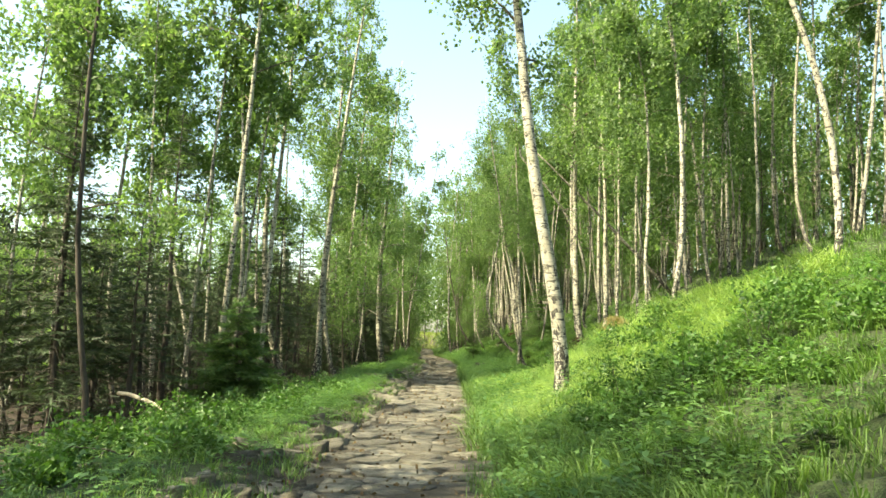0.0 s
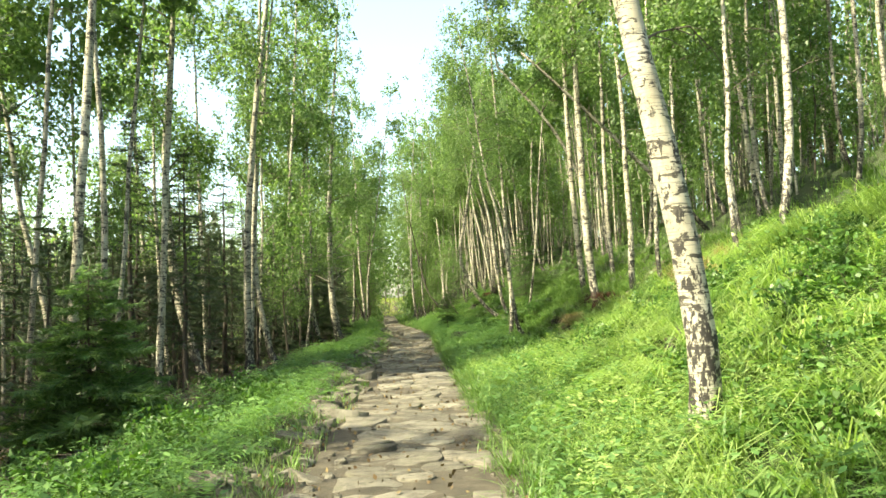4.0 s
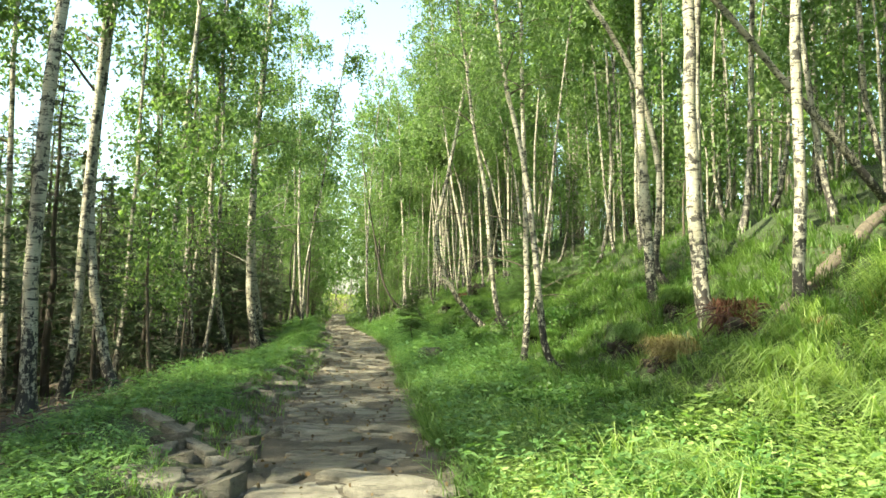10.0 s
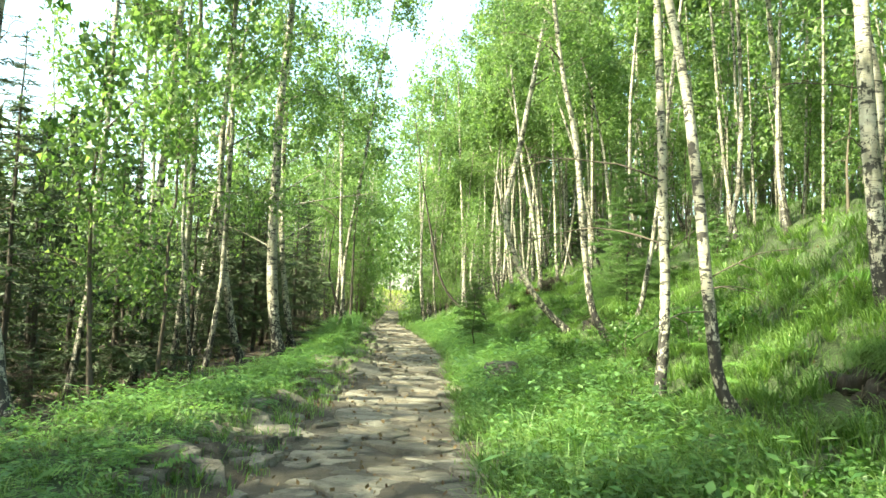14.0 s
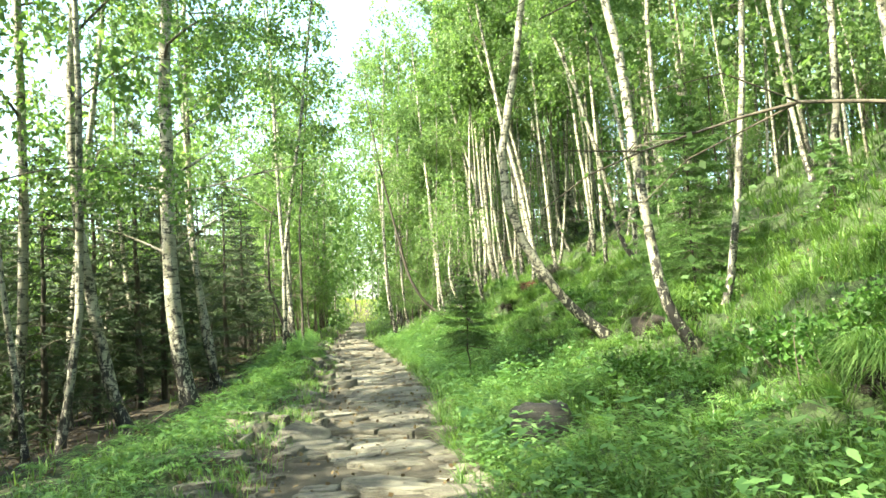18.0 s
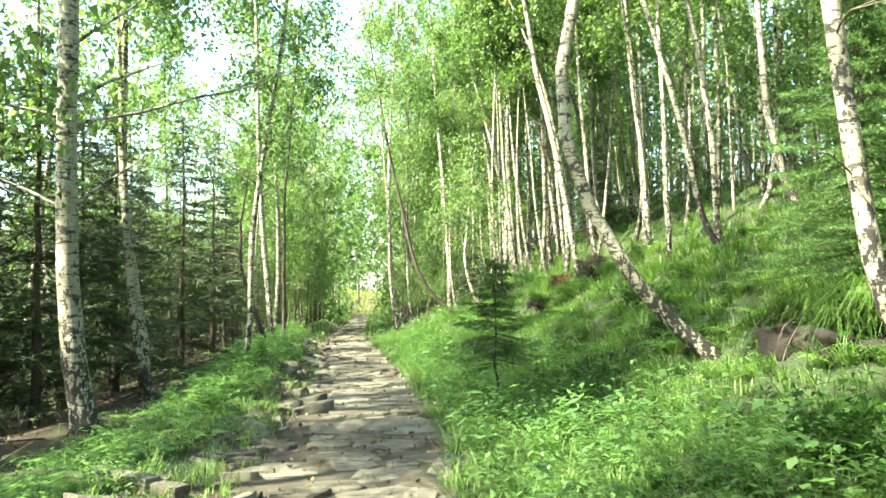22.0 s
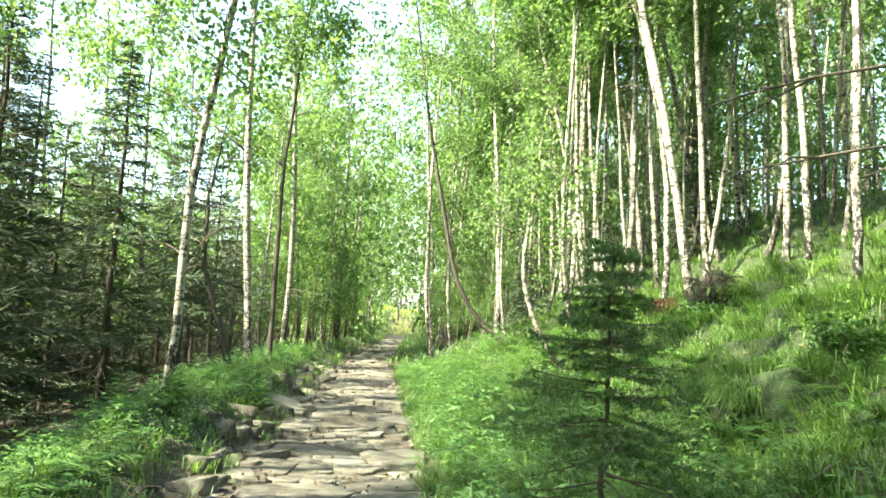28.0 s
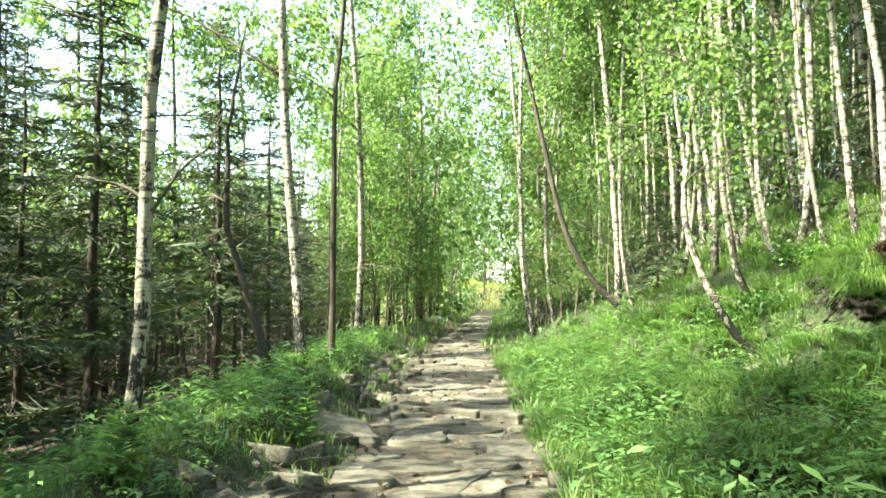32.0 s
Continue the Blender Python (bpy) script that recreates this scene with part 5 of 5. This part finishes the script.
for i, (x, y, r, h) in enumerate([(3.0, 10.2, .6, .55), (3.9, 10.9, .6, .6), (3.3, 12.4, .6, .5), (3.9, 13.6, .65, .6), (4.6, 14.6, .7, .6), (4.7, 9.6, .7, .6), (5.6, 11.2, .8, .7),
                                  (4.2, 16.5, .6, .45), (3.6, 19.8, .55, .5), (4.1, 18.4, .5, .4), (3.4, 8.2, .6, .5), (5.2, 7.2, .7, .6), (-2.6, 13.4, .6, .4), (-3.2, 11.0, .7, .45),
                                  (-3.3, 14.2, .6, .4), (3.6, 33.6, .55, .45), (-3.9, 9.0, .7, .5), (-4.4, 12.6, .7, .5), (-2.9, 16.2, .6, .45), (-3.8, 17.6, .6, .5), (-2.7, 19.6, .5, .4), (-3.6, 21.2, .6, .45), (-2.5, 8.4, .5, .35), (4.6, 38.4, .5, .4)]):
    bush(x, y, r, h, 600 + i, "low dense bilberry bush with small dark leaves")


rng = np.random.default_rng(66)
for i in range(50):
    y = rng.uniform(6, 23) if i < 22 else rng.uniform(29, 57) if i < 34 else rng.uniform(17, 28) if i < 44 else rng.uniform(5, 9.5)
    u = rng.uniform(2.3, 6.5) if i < 22 else rng.uniform(2.6, 5.5) if i < 34 else rng.uniform(1.7, 3.8) if i < 44 else rng.uniform(-4.5, -2.0)
    s = rng.uniform(0.35, 0.7) * (1 if i < 22 else 0.75)
    bush(u + float(cen(y)), y, s, s * 0.85, 700 + i, "low dense bilberry bush with small dark leaves")


def tall_herb(x, y, h, seed, label):
    """A leafy upright stem with pairs of long narrow leaves."""
    rng = np.random.default_rng(seed)
    root = new("willowherb")
    root.location = at(x, y)
    tagged(root, label, "plant", "tall herbs")
    for k in range(3):
        hh = h * rng.uniform(0.6, 1.0)
        c = np.stack([np.linspace(0, rng.normal(0, .08), 7) + rng.normal(0, .04), np.linspace(0, rng.normal(0, .08), 7) + rng.normal(0, .04), np.linspace(-0.05, hh, 7)], 1)
        v, qd, cp = tube(c, np.linspace(0.006, 0.002, 7), 5)
        part("stalk", mesh("stalk", v, [qd, cp], HERB, True), root)
        n = 26
        t = np.linspace(0.2, 1.0, n)
        az = np.arange(n) * 2.4
        L = 0.16 * (1.15 - t)[:, None] + 0.05
        p = np.stack([np.interp(t, np.linspace(0, 1, 7), c[:, q]) for q in range(3)], 1)
        d = np.stack([np.cos(az), np.sin(az), np.full(n, 0.45)], 1)
        sd = np.stack([-np.sin(az), np.cos(az), np.zeros(n)], 1)
        v = np.stack([p, p + d * L * .5 + sd * L * .16, p + d * L - np.array([0, 0, .03]), p + d * L * .5 - sd * L * .16], 1).reshape(-1, 3)
        part("leaves", mesh("leaves", v, np.arange(4 * n).reshape(n, 4), HERB), root)


tall_herb(2.55, 24.3, 0.75, 71, "tall willowherb with narrow pale green leaves")
tall_herb(2.35, 24.8, 0.6, 72, "tall willowherb with narrow pale green leaves")
tall_herb(-2.75, 44.6, 0.6, 73, "leafy weed standing at the edge of the path")
tall_herb(-2.55, 45.3, 0.5, 74, "leafy weed standing at the edge of the path")
tall_herb(0.95, 40.4, 0.45, 75, "leafy weed at the foot of a small spruce")
tall_herb(1.1, 40.8, 0.5, 76, "leafy weed at the foot of a small spruce")

tall_herb(1.9, 19.4, 0.6, 80, "tall leafy herb growing beside the path")
tall_herb(2.3, 21, 0.7, 81, "tall leafy herb growing beside the path")
tall_herb(2.1, 17.6, 0.55, 82, "tall leafy herb growing beside the path")
tall_herb(2.9, 22.3, 0.6, 83, "tall leafy herb growing beside the path")
tall_herb(1.7, 22.8, 0.5, 84, "tall leafy herb growing beside the path")
tall_herb(1.5, 31, 0.5, 85, "tall leafy herb growing beside the path")
tall_herb(1.45, 39, 0.55, 86, "tall leafy herb growing beside the path")
tall_herb(1.3, 44.5, 0.5, 87, "tall leafy herb growing beside the path")
tall_herb(-2.3, 41.2, 0.5, 88, "tall leafy herb growing beside the path")
tall_herb(-2.2, 47.5, 0.5, 89, "tall leafy herb growing beside the path")

def scatter(rng, n, u0, u1, y0, y1, power=1.0):
    y = rng.uniform(y0, y1, n)
    u = u0 + (u1 - u0) * rng.random(n) ** power
    x = u + cen(y)
    p = np.stack([x, y, land(x, y) - 0.01], 1)
    bare = ((x - 1.42) / 0.55) ** 2 + ((y - 35.5) / 0.85) ** 2 < 1              # the boulder and the drain kerb stay clear
    bare |= (np.abs(0.855 * (x + 1.3) + 0.518 * (y - 23.3)) < 0.32) & (y > 23.0) & (y < 25.7) & (x < 0)
    for hx, hy, w, h, dry in HOLLOWS:                                          # and so does slipped earth
        bare |= ((x - hx + 0.12 * w) / (0.34 * w)) ** 2 + ((y - hy + 0.05) / (0.45 * w)) ** 2 < 1
    return p[~bare]


def patchy(roots, sign, edge=-0.15):
    """Keeps the roots of one half of a patchwork, so that two kinds of plant grow in drifts beside each other."""
    x, y = roots[:, 0], roots[:, 1]
    field = np.sin(2.1 * x + 1.3 * y) * np.sin(1.7 * y - 0.8 * x) + 0.5 * np.sin(4.3 * x - 2.9 * y)
    return roots[sign * field > edge]


def tufted(rng, roots, clump=0.6):
    """Gathers the roots into tufts."""
    n = len(roots)
    heads = roots[: max(1, n // 14)]
    pick = rng.integers(0, len(heads), n)
    p = np.where((rng.random(n) < clump)[:, None], heads[pick] + np.c_[rng.normal(0, 0.055, (n, 2)), np.zeros(n)], roots)
    p[:, 2] = land(p[:, 0], p[:, 1]) - 0.01
    return p


def grass():
    rng = np.random.default_rng(4)
    downhill = np.array([-0.9, -0.15, 0.0])
    for y0, y1, u0, u1, n, per, L, w in ((4, 20, 1.5, 7.5, 800, 20, 0.46, 0.0046), (18, 31, 1.45, 7.5, 1100, 22, 0.42, 0.0046), (30, 44, 1.25, 6, 1000, 20, 0.36, 0.0046),
                                         (43, 60, 1.2, 6, 1000, 20, 0.38, 0.0048), (36, 54, 2.6, 7, 900, 18, 0.34, 0.0055), (14, 62, 5.5, 9, 700, 14, 0.42, 0.008)):
        heads = scatter(rng, n, u0, u1, y0, y1, 1.15)
        v, q, t = tufts(heads, per, L, w, rng)
        tagged(new("grass", mesh("grass", v, [q, t], GRASS)), "long drooping grass tufts on the bank", "grass", kind="stuff")
    for y0, y1, u0, u1, n, per, L, w, flow in ((4, 30, 0.95, 2.4, 620, 22, 0.5, 0.0055, 0.35), (19, 35, 2.2, 6.2, 700, 18, 0.38, 0.0055, 0.6), (30, 58, 0.9, 2.2, 560, 20, 0.38, 0.005, 0.35), (4, 30, -3.4, -1.0, 480, 18, 0.26, 0.0045, 0.1), (30, 58, -3.0, -0.95, 480, 18, 0.25, 0.0045, 0.1)):
        v, q, t = tufts(scatter(rng, n, u0, u1, y0, y1), per, L, w, rng, flow, 0.7)
        tagged(new("grass", mesh("grass", v, [q, t], GRASS)), "arching grass tufts beside the stone path", "grass", kind="stuff")
    jobs = [("bank", 24000, 1.25, 7.5, 5, 31, 0.24, 0.0055, 1.35, downhill, 1.0), ("bank", 32000, 1.15, 7.0, 30, 58, 0.2, 0.0055, 1.35, downhill, 1.0),
            ("slope", 17000, 5, 13, 8, 64, 0.28, 0.008, 1.3, downhill, 1.0), ("slope", 8000, 10, 24, 10, 80, 0.35, 0.015, 1.1, downhill, 1.2),
            ("verge", 10000, -3.1, -0.86, 4, 30, 0.13, 0.004, 0.9, None, 1.0), ("verge", 10000, -2.7, -0.76, 30, 60, 0.14, 0.004, 0.9, None, 1.0),
            ("edge", 8000, 0.85, 1.5, 4, 60, 0.17, 0.004, 0.9, None, 1.0), ("floor", 3200, -9, -3.0, 4, 60, 0.22, 0.007, 0.9, None, 1.4),
            ("far end", 9000, -5, 5, 58, 97, 0.25, 0.014, 0.9, None, 1.0)]
    for k, (where, n, u0, u1, y0, y1, h, w, lean, flow, power) in enumerate(jobs):
        roots = tufted(rng, scatter(rng, n, u0, u1, y0, y1, power), 0.25 if where == "bank" else 0.7)
        if where == "far end":
            roots = roots[np.abs(roots[:, 0] - cen(roots[:, 1])) > 0.6]
        fl = None if flow is None else np.tile(flow * 0.8, (len(roots), 1))
        v, q, t = blades(roots, h, w, rng, lean, fl)
        ob = new("grass", mesh("grass", v, [q, t], GRASS))
        tagged(ob, {"bank": "long drooping grass tufts on the bank", "slope": "long grass on the slope under the birches"}.get(where, "short green grass along the path"), "grass", kind="stuff")
    y = rng.uniform(96, 121, 9000)
    x = rng.uniform(-14, 6, 9000)
    v, q, t = blades(np.stack([x, y, land(x, y) - 0.02], 1), 0.4, 0.02, rng, 0.9)
    tagged(new("meadow_grass", mesh("meadow_grass", v, [q, t], MEADOW)), "pale yellow-green grass of a sunlit clearing beyond the wood", "grass", kind="stuff")
    roots = tufted(rng, np.concatenate([scatter(rng, 1100, 5.2, 7.5, 18, 25), scatter(rng, 500, 4, 7, 30, 58)]), 0.95)
    v, q, t = blades(roots, 0.32, 0.005, rng, 1.2, np.tile(downhill, (len(roots), 1)))
    tagged(new("dry_grass", mesh("dry_grass", v, [q, t], DRY)), "tufts of dry straw-coloured grass on the bank", "grass", kind="stuff")


grass()


def herbs():
    """Leafy low plants along the path: many small stems with whorls of leaves."""
    rng = np.random.default_rng(12)
    spots, sizes = [], []
    for n, u0, u1, y0, y1, h in ((1700, 1.05, 3.0, 5, 30, 0.42), (1100, 2.4, 6.5, 5, 21, 0.42), (1900, 1.0, 3.2, 30, 56, 0.46), (420, 3.0, 6.0, 5, 56, 0.35), (1000, -5.5, -1.4, 4, 24, 0.3), (1300, -3.4, -1.45, 12, 33, 0.27), (500, -2.9, -1.35, 32, 44, 0.2), (700, -2.7, -1.3, 43, 58, 0.3)):
        roots = scatter(rng, n, u0, u1, y0, y1) if u1 < 5 else patchy(scatter(rng, 2 * n, u0, u1, y0, y1), 1)
        for r in roots:
            hh = h * rng.uniform(0.5, 1.25)
            big = rng.random() ** 3                     # a few plants with broad leaves among many with fine ones
            k = int(rng.integers(15, 25) * (1 - 0.45 * big))
            t = rng.uniform(0.25, 1.0, k)
            p = r + np.stack([rng.normal(0, 0.05 + 0.05 * big, k), rng.normal(0, 0.05 + 0.05 * big, k), hh * (1 + 0.3 * big) * t], 1)
            spots.append(p)
            sizes.append(rng.uniform(0.75, 1.25, k) * (0.032 + 0.068 * hh) * (0.8 + 1.5 * big))
    p, s = np.concatenate(spots), np.concatenate(sizes)[:, None]
    n = len(p)
    az = rng.uniform(0, 6.28, n)
    d = np.stack([np.cos(az), np.sin(az), rng.uniform(-0.35, 0.45, n)], 1)
    sd = np.stack([-np.sin(az), np.cos(az), rng.normal(0, 0.15, n)], 1)
    v = np.stack([p, p + d * s * .45 + sd * s * .21, p + d * s - np.array([0, 0, .012]), p + d * s * .45 - sd * s * .21], 1).reshape(-1, 3)
    tagged(new("herbs", mesh("herbs", v, np.arange(4 * n).reshape(n, 4), HERB)), "dense leafy green herbs beside the path", "herbs", kind="stuff")


herbs()


def sunlit_herbs():
    """Herbs and tufts on the bank, with the sunlight put into their yellow-green colour."""
    rng = np.random.default_rng(14)
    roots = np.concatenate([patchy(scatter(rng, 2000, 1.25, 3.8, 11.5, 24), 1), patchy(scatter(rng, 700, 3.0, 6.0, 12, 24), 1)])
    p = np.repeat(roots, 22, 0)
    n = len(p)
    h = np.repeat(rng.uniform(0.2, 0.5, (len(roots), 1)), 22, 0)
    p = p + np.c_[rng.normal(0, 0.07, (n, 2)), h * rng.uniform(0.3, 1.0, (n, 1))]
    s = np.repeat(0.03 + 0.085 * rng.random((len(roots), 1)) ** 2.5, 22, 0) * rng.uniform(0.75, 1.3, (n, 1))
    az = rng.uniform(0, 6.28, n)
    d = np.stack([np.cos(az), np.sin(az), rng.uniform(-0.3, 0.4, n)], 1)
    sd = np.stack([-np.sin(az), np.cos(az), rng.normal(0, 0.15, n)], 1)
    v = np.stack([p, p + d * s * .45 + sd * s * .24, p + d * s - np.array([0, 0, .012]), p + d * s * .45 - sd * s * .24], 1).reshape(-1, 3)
    tagged(new("herbs", mesh("herbs", v, np.arange(4 * n).reshape(n, 4), SUNLIT_LEAF)), "leafy herbs on the bank with sunlight in their yellow-green colour", "herbs", kind="stuff")
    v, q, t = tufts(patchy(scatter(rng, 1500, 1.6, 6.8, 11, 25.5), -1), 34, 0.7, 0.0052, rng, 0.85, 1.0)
    tagged(new("grass", mesh("grass", v, [q, t], SUNLIT_LEAF)), "grass tufts on the bank with sunlight in their yellow-green colour", "grass", kind="stuff")


sunlit_herbs()


def ferns():
    rng = np.random.default_rng(15)
    pv, n = [], 0
    roots = np.concatenate([scatter(rng, 150, 1.3, 3.2, 9, 30), scatter(rng, 300, 1.4, 5.0, 10.5, 22), scatter(rng, 150, 1.2, 4.5, 30, 55), scatter(rng, 170, 2.5, 7, 6, 22), scatter(rng, 70, 3.5, 7, 22, 55), scatter(rng, 240, -3.4, -1.5, 8, 56), scatter(rng, 70, -5.5, -2.0, 5, 24)])
    for r in roots:
        for f in range(rng.integers(4, 8)):
            az, L = rng.uniform(0, 6.28), rng.uniform(0.28, 0.5)
            out = np.array([math.cos(az), math.sin(az), 0])
            sd = np.array([-math.sin(az), math.cos(az), 0])
            t = np.linspace(0.18, 1, 10)
            c = r + np.outer(t * L * 0.85, out) + np.outer(L * (0.95 * t - 0.75 * t ** 2.2), [0, 0, 1])
            w = L * 0.34 * np.sin(np.pi * (0.12 + 0.86 * t)) * 0.9 + 0.008
            for sg in (-1, 1):
                tip = c + sg * sd * w[:, None] + out * (w * 0.35)[:, None] - np.array([0, 0, 1]) * (w * 0.2)[:, None]
                b = (c + tip) / 2
                pv.append(np.stack([c, b + out * 0.014, tip, b - out * 0.014], 1).reshape(-1, 3))
    v = np.concatenate(pv)
    tagged(new("ferns", mesh("ferns", v, np.arange(len(v)).reshape(-1, 4), FROND)), "pale green fern fronds arching over the bank", "fern", kind="stuff")


ferns()


def litter():
    """Fallen leaves, twigs and grit on the path, the verge and the bare floor of the wood."""
    rng = np.random.default_rng(18)
    p = np.concatenate([scatter(rng, 3400, -1.5, 1.25, 4, 60), scatter(rng, 5200, -12, -2.6, 6, 60), scatter(rng, 1500, 3, 8, 18, 56)])
    p[:, 2] += 0.045
    lv, lf = leaves(p, 0.05, 0.018, rng, 0.15)
    tagged(new("fallen_leaves", mesh("fallen_leaves", lv, lf, LITTER)), "brown fallen leaves scattered over path and wood floor", "leaves", kind="stuff")
    pile = Pile()
    for r in np.concatenate([scatter(rng, 260, -1.8, -0.6, 6, 56), scatter(rng, 160, 0.5, 1.3, 6, 56)]):
        me = r + np.array([0, 0, 0.01])
        k = rng.uniform(0.015, 0.05)
        d = rng.normal(size=(8, 3))
        c = np.array([[-1, -1, -1], [1, -1, -1], [1, 1, -1], [-1, 1, -1], [-.7, -.7, .6], [.7, -.7, .6], [.7, .7, .6], [-.7, .7, .6]]) * k + d * k * 0.25
        pile.add(me + c, [[0, 3, 2, 1], [4, 5, 6, 7], [0, 1, 5, 4], [1, 2, 6, 5], [2, 3, 7, 6], [3, 0, 4, 7]])
    tagged(new("pebbles", pile.mesh("pebbles", STONE_FAR)), "small broken stones along the path edges", "pebbles", kind="stuff")
    sticks = Pile()
    for r in np.concatenate([scatter(rng, 420, -12, -2.8, 6, 60), scatter(rng, 18, 3, 8, 20, 56)]):
        az, L = rng.uniform(0, 6.28), rng.uniform(0.3, 1.4)
        e = r + np.array([math.cos(az) * L, math.sin(az) * L, 0])
        e[2] = float(land(e[0], e[1])) + rng.uniform(0.0, 0.25)
        v, q, cp = tube(np.array([r + [0, 0, .02], (r + e) / 2 + rng.normal(0, .04, 3) + [0, 0, .04], e + [0, 0, .02]]), [0.014, 0.012, 0.005], 5)
        sticks.add(v, q, cp)
    tagged(new("dead_sticks", sticks.mesh("dead_sticks", BARK_TWIG)), "dead grey sticks lying on the wood floor", "sticks", kind="stuff")


litter()


# ---- flagstones: uneven slabs fitted together across the path ----
def flagstones():
    rng = np.random.default_rng(23)
    seeds = np.zeros((0, 3))
    squash = 1.45                                        # slabs lie wider than deep
    for r0, tries in ((0.44, 420), (0.34, 900), (0.26, 2600), (0.19, 5000), (0.13, 5000)):
        for k in range(tries):
            y = rng.uniform(-6, 84)
            u = rng.uniform(-1.12, 1.08) * float(np.interp(y, YS, HALF))
            near = seeds[np.abs(seeds[:, 1] - y) < 0.8]
            if not len(near) or np.all(np.hypot(near[:, 0] - u, (near[:, 1] - y) * squash) > (near[:, 2] + r0) * 0.92):
                seeds = np.vstack([seeds, [u, y, r0]])
    seeds = seeds[np.argsort(seeds[:, 1])]
    rest = Pile()
    count = 0
    for u, y, r0 in seeds:
        half = float(np.interp(y, YS, HALF))
        R = r0 * 1.5
        poly = [(math.cos(a) * R, math.sin(a) * R / squash) for a in np.arange(0, 6.28, 0.785) + rng.uniform(0, 0.7)]
        gap = rng.uniform(0.004, 0.016)
        for u2, y2, r2 in seeds[np.abs(seeds[:, 1] - y) < 1.0]:
            dx, dy = u2 - u, (y2 - y) * squash
            D = math.hypot(dx, dy)
            if 0 < D < 1.4:
                t = 0.5 * (D + (r0 * r0 - r2 * r2) / D) - gap
                poly = clip(poly, dx / D, dy / D * squash, t)
        poly = clip(poly, 1, 0, half * 1.16 - u)
        if len(poly) < 3:
            continue
        poly = clip(poly, -1, 0, half * (0.76 + 0.15 * math.sin(0.7 * y + 1) + 0.1 * math.sin(2.3 * y)) + u)
        if len(poly) < 3 or rng.random() < (0.42 if u < -half * 0.7 else 0.22 if u > half * 0.75 else 0.07):
            continue
        h = 0.02 + rng.uniform(-0.016, 0.02) * (1.5 if abs(u) > 0.5 * half else 1)
        slope = rng.normal(0, 0.038, 2)
        pile = Pile()
        pile.add(*slab(rng, poly, -0.09, h, slope))
        if r0 > 0.16 and rng.random() < 0.3:            # a flaked layer that covers a part of the slab
            a = rng.uniform(0, 6.28)
            flake = clip([(px * 0.93, py * 0.93) for px, py in poly], math.cos(a), math.sin(a), rng.uniform(-0.1, 0.5) * r0)
            if len(flake) > 2:
                pile.add(*slab(rng, flake, h - 0.02, h + rng.uniform(0.008, 0.02), slope + rng.normal(0, 0.02, 2), 1.8))
        x = u + float(cen(y))
        base = np.array([x, y, float(land(x, y))])
        v = np.concatenate(pile.v)
        faces = [np.concatenate(f) for f in pile.f.values()]
        if count < 300 and 4.5 < y < 56 and r0 > 0.18 and rng.random() < 0.72:
            ob = part("flagstone", mesh("flagstone", v, faces, STONE), path)
            ob.location = base
            count += 1
        else:
            rest.add(v + base, *faces)
    tagged(part("more_flagstones", rest.mesh("more_flagstones", STONE_FAR), path), kind="stuff")


flagstones()


def edge_rubble():
    """Broken slabs and lumps of stone that have slid out along the edges of the path."""
    rng = np.random.default_rng(37)
    pile = Pile()
    for i in range(1150):
        y = rng.uniform(4, 58)
        half = float(np.interp(y, YS, HALF))
        u = -half * rng.uniform(0.8, 1.75) if rng.random() < 0.78 else half * rng.uniform(0.95, 1.3)
        if rng.random() > 0.35 + 0.65 * abs(math.sin(0.55 * y + 1)):
            continue
        size = 0.045 + 0.19 * rng.random() ** 1.9
        n = rng.integers(5, 8)
        a = np.sort(rng.uniform(0, 6.28, n))
        poly = [(math.cos(q) * size * rng.uniform(0.8, 1.3), math.sin(q) * size * rng.uniform(0.6, 1.0)) for q in a]
        x = u + float(cen(y))
        v, q, t = slab(rng, poly, -0.06, size * rng.uniform(0.1, 0.4), rng.normal(0, 0.22, 2), 1.2)
        pile.add(v + np.array([x, y, float(land(x, y))]), q, t)
    tagged(new("edge_rubble", pile.mesh("edge_rubble", STONE_FAR)), "broken slabs of grey stone along the path edges", "rubble", kind="stuff")


edge_rubble()
